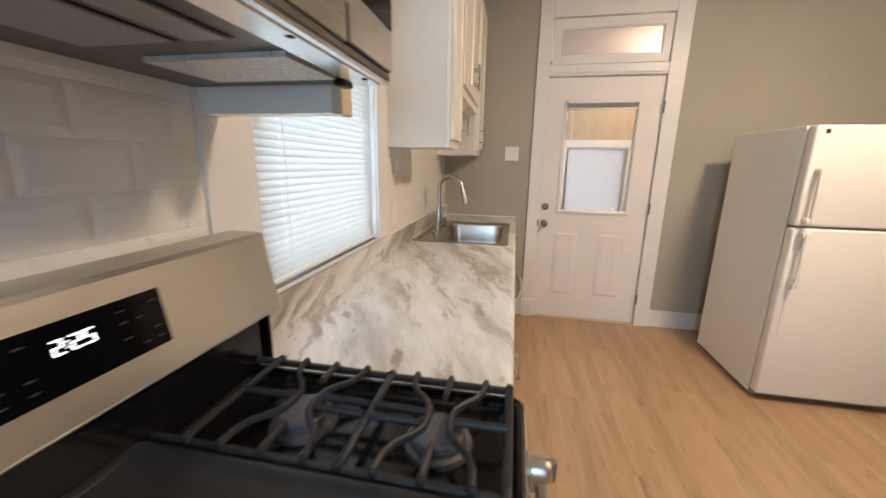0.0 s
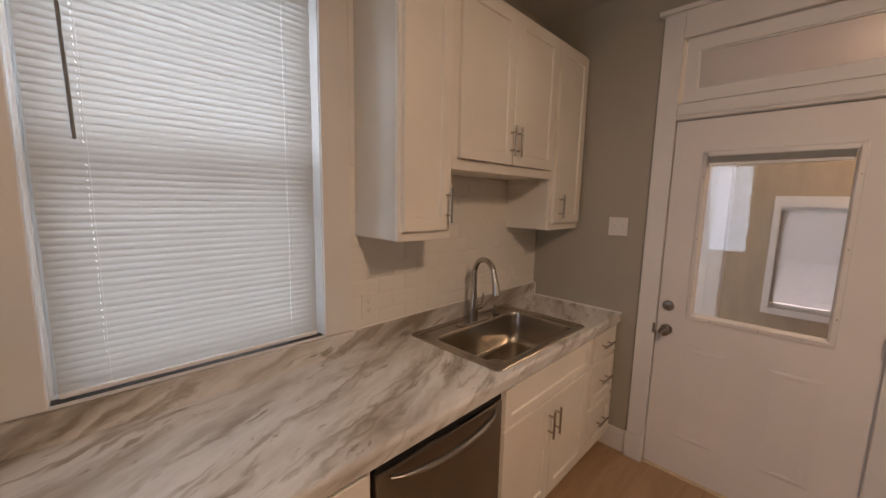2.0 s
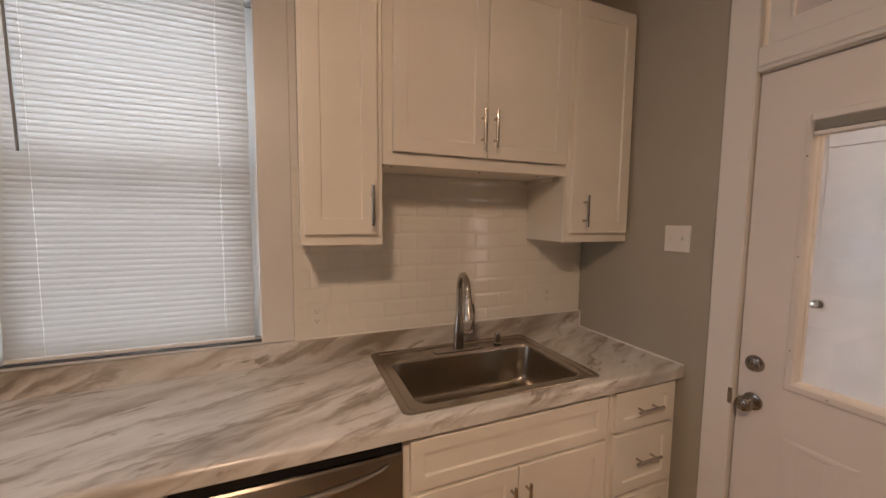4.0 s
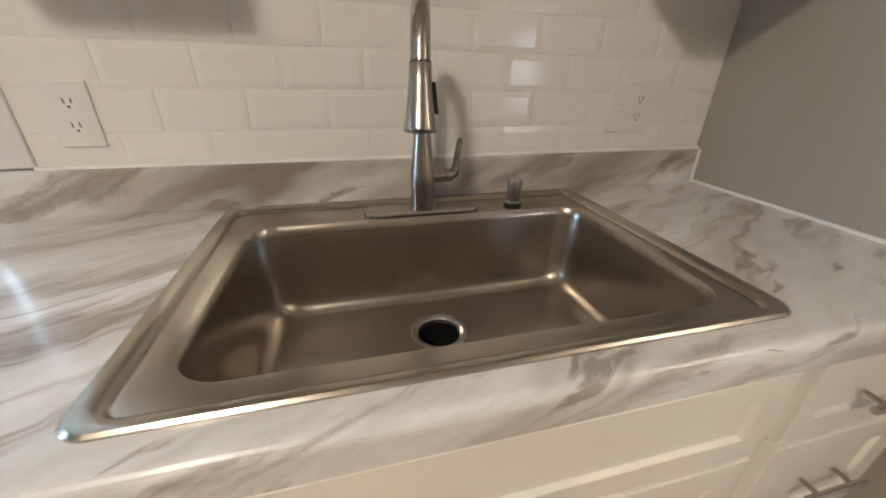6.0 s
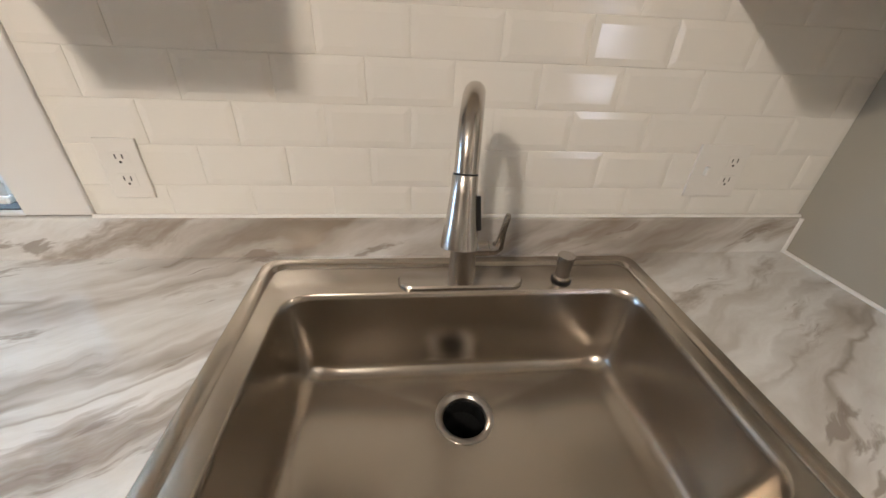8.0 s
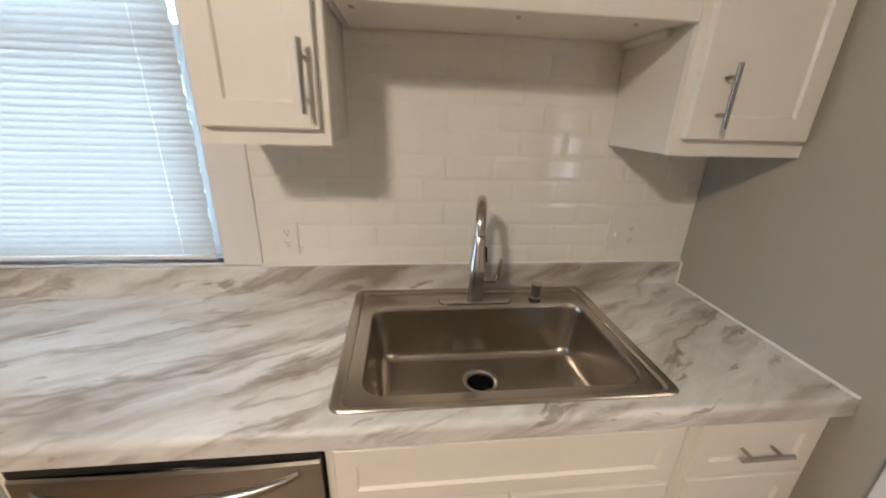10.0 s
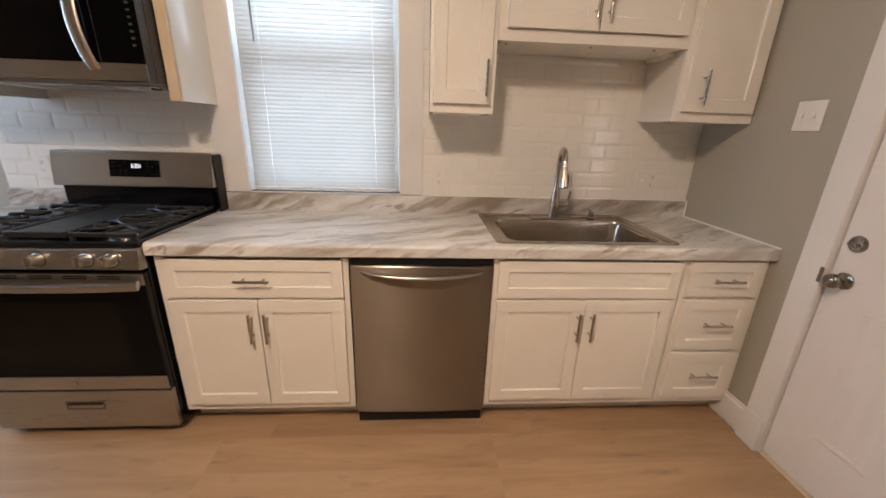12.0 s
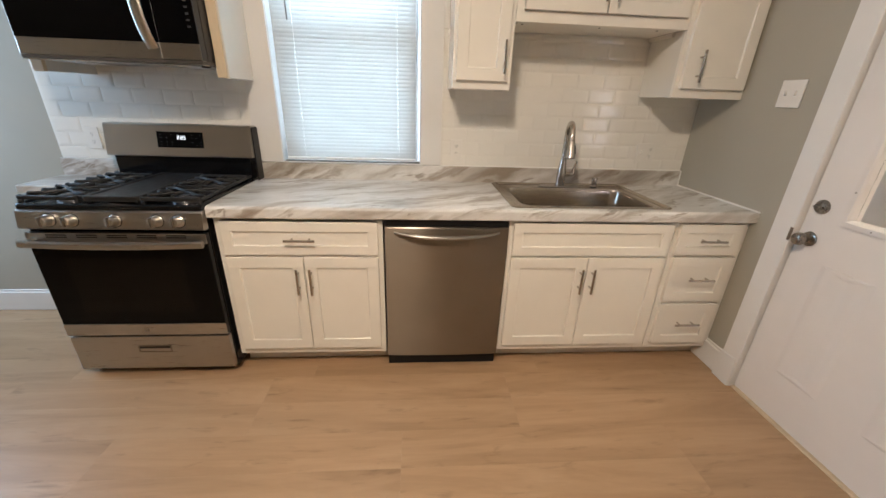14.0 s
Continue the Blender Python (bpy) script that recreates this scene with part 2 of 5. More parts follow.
GLASS = glass_material("window_glass")
FROST, fnt, fb = nodes_of("transom_glass_painted_over")
fb.inputs["Base Color"].default_value = (0.72, 0.67, 0.66, 1)
fb.inputs["Roughness"].default_value = 0.22
fb.inputs["Transmission Weight"].default_value = 0.6
bumped(fnt, fb, noise_of(fnt, mapped(fnt), 9, 3), 0.2)


def slat_material():
    """Thin white plastic that lets part of the daylight through."""
    m, nt, b = nodes_of("blind_slat_white")
    b.inputs["Base Color"].default_value = (0.76, 0.75, 0.71, 1)
    b.inputs["Roughness"].default_value = 0.45
    tr = nt.nodes.new("ShaderNodeBsdfTranslucent")
    tr.inputs[0].default_value = (0.30, 0.305, 0.30, 1)
    mx = nt.nodes.new("ShaderNodeMixShader")
    mx.inputs[0].default_value = 0.50
    out = nt.nodes["Material Output"]
    nt.links.new(b.outputs[0], mx.inputs[1])
    nt.links.new(tr.outputs[0], mx.inputs[2])
    nt.links.new(mx.outputs[0], out.inputs[0])
    return m


SLAT = slat_material()


def glow_material(name, color, strength):
    m, nt, b = nodes_of(name)
    b.inputs["Base Color"].default_value = (0, 0, 0, 1)
    b.inputs["Emission Color"].default_value = (*color, 1)
    b.inputs["Emission Strength"].default_value = strength
    return m


DIGIT = glow_material("display_digit_white", (0.9, 0.95, 1.0), 3.0)
OUTSIDE = glow_material("daylight_backdrop", (0.62, 0.83, 1.0), 18.5)
PORCH_DAY = glow_material("porch_daylight_backdrop", (0.92, 0.90, 1.0), 7.0)


# ---- mesh helpers ----
def link_mesh(name, bm, material, parent=None, smooth=False, label=""):
    bmesh.ops.recalc_face_normals(bm, faces=bm.faces)
    me = bpy.data.meshes.new(name)
    bm.to_mesh(me)
    bm.free()
    if material:
        me.materials.append(material)
    if smooth:
        for p in me.polygons:
            p.use_smooth = True
        me.set_sharp_from_angle(angle=radians(35))
    ob = new(name, me)
    if parent:
        ob.parent = parent
    if label:
        ob["label"] = label
    return ob


def part(name, bm, material, parent, label="", smooth=False):
    return link_mesh(name, bm, material, parent, smooth, label)


def thing(name, label, category, group="", at=(0, 0, 0)):
    ob = new(name)
    ob.location = at
    ob.empty_display_size = 0.1
    return tagged(ob, label, category, group)


def box(x0, x1, y0, y1, z0, z1, bev=0.0, seg=1, into=None):
    """A box by its faces, its edges rounded by bev."""
    bm = bmesh.new()
    bmesh.ops.create_cube(bm, size=1.0)
    for v in bm.verts:
        v.co = Vector(((x0 + x1) / 2 + v.co.x * (x1 - x0), (y0 + y1) / 2 + v.co.y * (y1 - y0), (z0 + z1) / 2 + v.co.z * (z1 - z0)))
    if bev:
        bmesh.ops.bevel(bm, geom=list(bm.edges), offset=bev, segments=seg, affect="EDGES", profile=0.5)
    if into is not None:
        join(into, bm)
        return into
    return bm


def join(into, bm):
    me = bpy.data.meshes.new("tmp")
    bm.to_mesh(me)
    bm.free()
    into.from_mesh(me)
    bpy.data.meshes.remove(me)
    return into


def boxes(*rows, bev=0.0):
    bm = bmesh.new()
    for r in rows:
        box(*r, bev=bev, into=bm)
    return bm


def lathe(profile, n=24, m=None):
    """A turned body round z: profile rows of (radius, z)."""
    bm = bmesh.new()
    rings = []
    for r, z in profile:
        if r < 1e-6:
            rings.append([bm.verts.new((0, 0, z))])
        else:
            rings.append([bm.verts.new((r * math.cos(2 * math.pi * k / n), r * math.sin(2 * math.pi * k / n), z)) for k in range(n)])
    for a, b in zip(rings, rings[1:]):
        for k in range(n):
            k2 = (k + 1) % n
            if len(a) == 1 and len(b) == 1:
                continue
            if len(a) == 1:
                bm.faces.new((a[0], b[k], b[k2]))
            elif len(b) == 1:
                bm.faces.new((a[k], b[0], a[k2]))
            else:
                bm.faces.new((a[k], b[k], b[k2], a[k2]))
    if m is not None:
        bm.transform(m)
    return bm


def tube(points, radii, n=14, flat=1.0, up=(0, 0, 1)):
    """A swept round bar through the points; flat squeezes it along its own side axis."""
    bm = bmesh.new()
    pts = [Vector(p) for p in points]
    if isinstance(radii, (int, float)):
        radii = [radii] * len(pts)
    rings = []
    side = None
    for i, p in enumerate(pts):
        d = (pts[min(i + 1, len(pts) - 1)] - pts[max(i - 1, 0)]).normalized()
        ref = Vector(up) if side is None else side
        if side is None:
            if abs(d.dot(ref)) > 0.95:
                ref = Vector((1, 0, 0))
            side = d.cross(ref).normalized()
        side = (side - d * side.dot(d)).normalized()
        oth = d.cross(side)
        rings.append([bm.verts.new(p + side * (radii[i] * math.cos(2 * math.pi * k / n)) + oth * (radii[i] * flat * math.sin(2 * math.pi * k / n))) for k in range(n)])
    for a, b in zip(rings, rings[1:]):
        for k in range(n):
            bm.faces.new((a[k], a[(k + 1) % n], b[(k + 1) % n], b[k]))
    bm.faces.new(rings[0][::-1])
    bm.faces.new(rings[-1])
    return bm


def rounded_ring(bm, x0, x1, y0, y1, r, z, seg=7, side=0):
    """The outline of a rounded rectangle at the height z; side: points along each straight side."""
    pts = []
    for cx, cy, a0 in ((x1 - r, y1 - r, 0), (x0 + r, y1 - r, 90), (x0 + r, y0 + r, 180), (x1 - r, y0 + r, 270)):
        arc = [(cx + r * math.cos(radians(a0 + 90 * k / seg)), cy + r * math.sin(radians(a0 + 90 * k / seg))) for k in range(seg + 1)]
        if pts and side:
            (px, py), (qx, qy) = pts[-1], arc[0]
            pts += [(px + (qx - px) * j / (side + 1), py + (qy - py) * j / (side + 1)) for j in range(1, side + 1)]
        pts += arc
    if side:
        (px, py), (qx, qy) = pts[-1], pts[0]
        pts += [(px + (qx - px) * j / (side + 1), py + (qy - py) * j / (side + 1)) for j in range(1, side + 1)]
    return [bm.verts.new((x, y, z)) for x, y in pts]


def loft(bm, rings, close=True):
    for a, b in zip(rings, rings[1:]):
        n = len(a)
        for k in range(n):
            bm.faces.new((a[k], a[(k + 1) % n], b[(k + 1) % n], b[k]))


def shaker(x, y0, y1, z0, z1, rail=0.055, thick=0.019, recess=0.008):
    """A shaker panel that faces +x, its face at x: flat rails with a sunk centre."""
    bm = bmesh.new()
    b = 0.002

    def rect(xx, i):
        return [bm.verts.new((xx, y, z)) for y, z in ((y0 + i, z0 + i), (y1 - i, z0 + i), (y1 - i, z1 - i), (y0 + i, z1 - i))]

    rr = [rect(x - thick, 0), rect(x - b, 0), rect(x, b), rect(x, rail), rect(x - recess, rail + 0.004)]
    loft(bm, rr)
    bm.faces.new(rr[-1])
    bm.faces.new(rr[0][::-1])
    return bm


def bar_handle(parent, x, y, z, length, upright):
    """A brushed T-bar pull on two posts, on a face at x that looks along +x."""
    h = length / 2
    p = length * 0.29
    d = Vector((0, 0, 1)) if upright else Vector((0, 1, 0))
    c = Vector((x, y, z))
    bm = tube([c + Vector((0.030, 0, 0)) - d * h, c + Vector((0.030, 0, 0)) + d * h], 0.006, 12)
    for s in (-1, 1):
        join(bm, tube([c + d * p * s + Vector((-0.001, 0, 0)), c + d * p * s + Vector((0.028, 0, 0))], 0.0048, 10, up=(0, 0, 1) if not upright else (0, 1, 0)))
    return part("handle", bm, NICKEL, parent, "brushed nickel bar pull", smooth=True)


# ---- the shell ----
CEIL_Z = 2.82
XE, YS = 6.0, -5.0          # east and south walls
WIN = (-2.494, -1.678, 1.012, 2.42)
DOOR = (0.845, 1.72, 2.052)
TRANS = (0.86, 1.717, 2.15, 2.48)


def structure(name, bm, material, label="", smooth=False):
    return tagged(link_mesh(name, bm, material, None, smooth), label, "", "", "structure")


wall_west = structure("wall_west", boxes(
    (-0.16, 0, YS, WIN[0], 0, CEIL_Z), (-0.16, 0, WIN[1], 0, 0, CEIL_Z),
    (-0.16, 0, WIN[0], WIN[1], 0, WIN[2] - 0.012), (-0.16, 0, WIN[0], WIN[1], WIN[3], CEIL_Z)), WALL, "greige painted kitchen wall")
wall_north = structure("wall_north", boxes(
    (-0.16, DOOR[0] - 0.02, 0, 0.14, 0, CEIL_Z), (DOOR[1] + 0.02, XE, 0, 0.14, 0, CEIL_Z),
    (DOOR[0] - 0.02, DOOR[1] + 0.02, 0, 0.14, 2.50, CEIL_Z)), WALL, "greige painted wall with the back door")
# unseen wall, placed far out to keep steel and oven-glass reflections dark
structure("wall_east", box(XE, XE + 0.15, YS, 0.14, 0, CEIL_Z), WALL, "greige painted wall")
# unseen wall; its opening is made up to admit the blue south daylight
structure("wall_south", boxes(
    (-0.16, 0.22, YS - 0.15, YS, 0, CEIL_Z), (0.78, XE + 0.15, YS - 0.15, YS, 0, CEIL_Z),
    (0.22, 0.78, YS - 0.15, YS, 0, 0.7), (0.22, 0.78, YS - 0.15, YS, 2.4, CEIL_Z)), WALL, "unseen greige wall with an added daylight opening")
structure("ceiling", box(-0.16, XE + 0.15, YS - 0.15, 0.14, CEIL_Z, CEIL_Z + 0.1), CEIL, "flat painted ceiling")
floor = structure("floor", box(-0.16, XE + 0.15, YS - 0.15, 0.14, -0.12, -0.004), SUBFLOOR, "light oak plank floor")

# baseboards
for row in ((0.0, 0.016, YS, -3.80), (0.54, 0.7445, -0.016, 0.0), (1.8385, XE, -0.016, 0.0), (XE - 0.016, XE, YS, -0.016)):
    x0, x1, y0, y1 = row
    bm = box(x0, x1, y0, y1, 0, 0.134, 0.004)
    if x1 - x0 < 0.05:
        s = 1 if x0 < 1 else -1
        xa = x0 if s > 0 else x1 - 0.010
        box(xa, xa + 0.010, y0, y1, 0.1345, 0.150, 0.003, into=bm)
    else:
        box(x0, x1, y1 - 0.010, y1, 0.1345, 0.150, 0.003, into=bm)
    structure("baseboard", bm, WHITE_TRIM, "white painted baseboard")

# door casing with head band, transom and plinths
trim = structure("trim_door_casing", boxes(
    (0.745, DOOR[0], -0.022, -0.0005, 0.0, 2.62), (DOOR[1], 1.838, -0.022, -0.0005, 0.0, 2.62),
    (DOOR[0] + 0.0005, DOOR[1] - 0.0005, -0.022, -0.0005, 2.485, 2.62), (DOOR[0] + 0.0005, DOOR[1] - 0.0005, -0.0195, -0.0005, 2.062, 2.145),
    bev=0.003), WHITE_TRIM, "white painted door casing")
box_rows = ((0.720, 1.853, -0.04, -0.0005, 2.6205, 2.645), (DOOR[0] + 0.0005, DOOR[1] - 0.0005, -0.027, -0.02, 2.075, 2.085))
structure("trim_head_moulding", boxes(*box_rows, bev=0.003), WHITE_TRIM, "white painted head moulding")
for x0, x1 in ((0.737, DOOR[0] - 0.001), (DOOR[1] + 0.001, 1.846)):
    structure("trim_plinth", box(x0, x1, -0.032, -0.0225, 0.0, 0.17, 0.004), WHITE_TRIM, "white plinth block")
# jamb lining
structure("trim_door_jamb", boxes(
    (DOOR[0] - 0.02, DOOR[0] - 0.004, 0.0, 0.14, 0, 2.5), (DOOR[1] + 0.004, DOOR[1] + 0.02, 0.0, 0.14, 0, 2.5),
    (DOOR[0] - 0.004, DOOR[1] + 0.004, 0.0, 0.14, 2.06, 2.145), (DOOR[0] - 0.004, DOOR[1] + 0.004, 0.0, 0.14, 2.485, 2.5)), WHITE_TRIM, "white door jamb")
structure("trim_threshold", box(DOOR[0], DOOR[1], -0.006, 0.13, -0.003, 0.008, 0.002), CAB_IN, "low wooden door threshold")

# back door
door = thing("door_1", "white half-glass entry door with embossed lower panels", "door")
tagged(door, kind="structure")
dy0, dy1 = 0.012, 0.056
GL = (1.014, 1.543, 0.990, 1.846)
dbm = boxes((DOOR[0] + 0.001, GL[0], dy0, dy1, 0.012, 2.056), (GL[1], DOOR[1] + 0.001, dy0, dy1, 0.012, 2.056),
            (GL[0], GL[1], dy0, dy1, 0.012, GL[2]), (GL[0], GL[1], dy0, dy1, GL[3], 2.056))
part("door_leaf", dbm, DOOR_PAINT, door)
# glazing frame with sloping inner lip
fbm = bmesh.new()


def frame_ring(bm, i, y):
    x0, x1, z0, z1 = 0.985 + i, 1.572 - i, 0.961 + i, 1.888 - i
    return [bm.verts.new(p) for p in ((x0, y, z0), (x1, y, z0), (x1, y, z1), (x0, y, z1))]


loft(fbm, [frame_ring(fbm, i, y) for i, y in ((0, dy0 + 0.002), (0.003, dy0 - 0.010), (0.022, dy0 - 0.012), (0.028, dy0 - 0.004), (0.032, dy0 + 0.012))])
part("glazing_frame", fbm, DOOR_PAINT, door)
pane = part("pane", box(GL[0], GL[1], 0.031, 0.036, GL[2], GL[3]), GLASS, door, "clear door glass")
pane.visible_shadow = False
for sx in (0.9965, 1.5605):
    for sz in (1.1, 1.42, 1.75):
        part("screw_plug", lathe([(0, 0.0012), (0.0024, 0.001), (0.003, 0)], 8, pose(sx, dy0 - 0.012, sz, 90)), BRASS_DARK, door)
for sx in (1.1, 1.3, 1.46):
    part("screw_plug", lathe([(0, 0.0012), (0.0024, 0.001), (0.003, 0)], 8, pose(sx, dy0 - 0.012, 0.973, 90)), BRASS_DARK, door)
for x0, x1 in ((0.985, 1.19), (1.355, 1.565)):
    bm = bmesh.new()
    rings = []
    for i, y in ((0, 0.0015), (0.009, -0.0025), (0.018, -0.003), (0.030, -0.0002), (0.034, -0.0002)):
        k = i * 2.9
        r = [bm.verts.new((x, dy0 + y - 0.001, z)) for x, z in ((x0 + k, 0.235 + i), (x1 - k, 0.235 + i), (x1 - k, 0.79 - i), (x0 + k, 0.79 - i))]
        rings.append(r)
    loft(bm, rings)
    bm.faces.new(rings[-1])
    part("raised_panel", bm, DOOR_PAINT, door)
# deadbolt and knob
db = part("deadbolt", lathe([(0, 0.016), (0.012, 0.016), (0.024, 0.013), (0.030, 0.004), (0.031, 0)], 28, pose(0.895, dy0, 1.015, 90)), BRASS_DARK, door, "aged nickel deadbolt", True)
part("thumb_turn", box(0.880, 0.910, dy0 - 0.030, dy0 - 0.015, 1.010, 1.020, 0.003, 2), BRASS_DARK, db)
part("knob", lathe([(0, 0.070), (0.016, 0.069), (0.025, 0.062), (0.0285, 0.050), (0.025, 0.040), (0.013, 0.032), (0.011, 0.015), (0.020, 0.010), (0.031, 0.006), (0.032, 0)], 32, pose(0.897, dy0, 0.872, 90)), BRASS_DARK, door, "aged nickel round door knob", True)
part("strike_plate", box(DOOR[0] - 0.012, DOOR[0] + 0.003, -0.0245, -0.0222, 0.845, 0.905, 0.001), BRASS_DARK, door)
for hz in (1.82, 1.03, 0.24):
    part("hinge", tube([(1.7205, -0.024, hz - 0.045), (1.7205, -0.024, hz + 0.045)], 0.007, 10), BRASS_DARK, door)

# small blind drawn up at the door glass
blind = thing("door_blind", "white mini blind drawn up at the top of the door glass", "blind")
part("headrail", box(1.01, 1.545, -0.026, -0.0012, 1.855, 1.880, 0.003), WHITE_TRIM, blind)
for k in range(9):
    part("slat", box(1.018, 1.535, -0.0255, -0.003, 1.8515 - k * 0.0034, 1.8535 - k * 0.0034), SLAT, blind)
part("bottom_rail", box(1.018, 1.535, -0.024, -0.004, 1.807, 1.8215, 0.003), WHITE_TRIM, blind)
part("wand", tube([(1.052, -0.018, 1.855), (1.055, -0.018, 1.45)], 0.002, 6), WHITE_TRIM, blind)

# transom window over the door
transom = thing("window_2", "white framed transom window with clouded glass", "window")
tagged(transom, kind="structure")
tb = boxes((TRANS[0] + 0.002, 0.918, 0.0, 0.04, TRANS[2] + 0.002, TRANS[3]), (1.662, TRANS[1] - 0.002, 0.0, 0.04, TRANS[2] + 0.002, TRANS[3]),
           (0.918, 1.662, 0.0, 0.04, TRANS[2] + 0.002, 2.212), (0.918, 1.662, 0.0, 0.04, 2.412, TRANS[3]))
part("window_frame", tb, WHITE_TRIM, transom)
part("bead", boxes((0.918, 0.926, 0.010, 0.03, 2.212, 2.412), (1.654, 1.662, 0.010, 0.03, 2.212, 2.412), (0.926, 1.654, 0.010, 0.03, 2.212, 2.220), (0.926, 1.654, 0.010, 0.03, 2.404, 2.412)), WHITE_TRIM, transom)
tp = part("pane", box(0.926, 1.654, 0.018, 0.022, 2.220, 2.404), FROST, transom)
tp.visible_shadow = False

# ---- kitchen window ----
window = thing("window_1", "white vinyl double-hung window over the worktop", "window")
tagged(window, kind="structure")
y0, y1, z0, z1 = WIN
part("window_frame", boxes((-0.15, -0.07, y0 + 0.001, y0 + 0.012, z0, z1 - 0.001), (-0.15, -0.07, y1 - 0.012, y1 - 0.001, z0, z1 - 0.001),
                           (-0.0695, -0.001, y0 + 0.001, y0 + 0.004, z0, z1 - 0.001), (-0.0695, -0.001, y1 - 0.004, y1 - 0.001, z0, z1 - 0.001),
                           (-0.15, -0.001, y0 + 0.012, y1 - 0.012, z1 - 0.022, z1 - 0.001)), VINYL, window)
# dark strip stands in for the shade line below the blind's bottom rail
part("sill_shade_strip", box(-0.040, -0.004, y0 + 0.005, y1 - 0.005, z0 + 0.0002, z0 + 0.0025, 0.0008), DARK_GREY, window, "dark strip for the shade under the bottom rail")
part("window_sill", box(-0.15, 0.004, y0 + 0.001, y1 - 0.001, z0 - 0.012, z0, 0.002), VINYL, window)
MID = 1.712
for nm, xa, za, zb in (("lower_sash", -0.108, z0 + 0.002, MID + 0.02), ("upper_sash", -0.141, MID - 0.02, z1 - 0.024)):
    ya, yb, w, ws = y0 + 0.013, y1 - 0.013, 0.050, 0.052
    s = part(nm, boxes((xa, xa + 0.03, ya, ya + ws, za, zb), (xa, xa + 0.03, yb - ws, yb, za, zb), (xa, xa + 0.03, ya + ws, yb - ws, za, za + w), (xa, xa + 0.03, ya + ws, yb - ws, zb - w, zb)), VINYL, window)
    p = part("pane", box(xa + 0.013, xa + 0.017, ya + ws, yb - ws, za + w, zb - w), GLASS, s)
    p.visible_shadow = False
SCREEN, nt_, b_ = nodes_of("insect_screen_grey")
b_.inputs["Base Color"].default_value = (0.12, 0.12, 0.12, 1)
tr_ = nt_.nodes.new("ShaderNodeBsdfTransparent")
mx_ = nt_.nodes.new("ShaderNodeMixShader")
mx_.inputs[0].default_value = 0.22
nt_.links.new(tr_.outputs[0], mx_.inputs[1])
nt_.links.new(b_.outputs[0], mx_.inputs[2])
nt_.links.new(mx_.outputs[0], nt_.nodes["Material Output"].inputs[0])
part("insect_screen", box(-0.146, -0.145, y0 + 0.014, y1 - 0.014, z0 + 0.002, MID - 0.022), SCREEN, window, "grey insect screen")
CAS = (-2.645, -1.556)
structure("trim_window_casing", boxes((0.0005, 0.013, CAS[0], y0 + 0.002, 1.008, 2.60), (0.0005, 0.013, y1 - 0.002, CAS[1], 1.008, 2.60),
                                     (0.0005, 0.013, y0 + 0.002, y1 - 0.002, z1 - 0.002, 2.60), (0.0005, 0.012, y0 + 0.002, y1 - 0.002, 1.006, 1.011), bev=0.002), WHITE_TRIM, "white flat window casing")

structure("trim_filler", box(0.0005, 0.012, CAS[1] + 0.0005, -1.5275, 1.741, 2.52, 0.001), WHITE_TRIM, "white filler strip between casing and cabinet")

# mini blind, slats tipped almost shut
wb = thing("window_blind", "white mini blind hanging nearly shut in the window", "blind")
bya, byb = y0 + 0.024, y1 - 0.031
HOLES = (bya + 0.105, byb - 0.105)
part("headrail", box(-0.030, 0.002, bya - 0.004, byb + 0.004, z1 - 0.050, z1 - 0.0235, 0.002), WHITE_TRIM, wb)


def slat_mesh():
    """A slightly cupped slat, tipped, its centre at the origin, with a slot for each lift cord."""
    bm = bmesh.new()
    ys = [bya] + [h + d for h in HOLES for d in (-0.0005, 0.0005)] + [byb]
    a = radians(83)
    rows = []
    for u in (-0.5, -0.30, -0.07, 0.07, 0.30, 0.5):
        c = (1 - (2 * u) ** 2) * 0.0013
        d = u * 0.0257
        rows.append([bm.verts.new((d * math.cos(a) * -1 + c * math.sin(a), y, d * math.sin(a) + c * math.cos(a))) for y in ys])
    for k, (p, q) in enumerate(zip(rows, rows[1:])):
        for i in range(len(ys) - 1):
            if not (k == 2 and i % 2):
                bm.faces.new((p[i], p[i + 1], q[i + 1], q[i]))
    me = bpy.data.meshes.new("slat")
    bm.to_mesh(me)
    bm.free()
    me.materials.append(SLAT)
    for f in me.polygons:
        f.use_smooth = True
    return me


SM = slat_mesh()
zz = z0 + 0.040
rs = random.Random(4)
while zz < z1 - 0.055:
    o = new("slat", SM)
    o.parent = wb
    o.location = (-0.012, rs.uniform(-0.001, 0.001), zz)
    o.rotation_euler = (0, radians(rs.uniform(-1.0, 1.0)), 0)
    zz += 0.0208
part("bottom_rail", box(-0.022, -0.002, bya, byb, z0 + 0.012, z0 + 0.026, 0.003), WHITE_TRIM, wb)
for cy in (HOLES[0] + 0.006, HOLES[1] + 0.006):
    part("ladder_cord", tube([(0.0015, cy, z0 + 0.02), (0.0015, cy, z1 - 0.04)], 0.0005, 5), WHITE_TRIM, wb)
part("wand", tube([(0.006, bya + 0.076, z1 - 0.045), (0.010, bya + 0.088, 1.742)], 0.0042, 8), WAND, wb, "clear grey tilt wand")

# ---- tiled backsplash ----
TILES = []


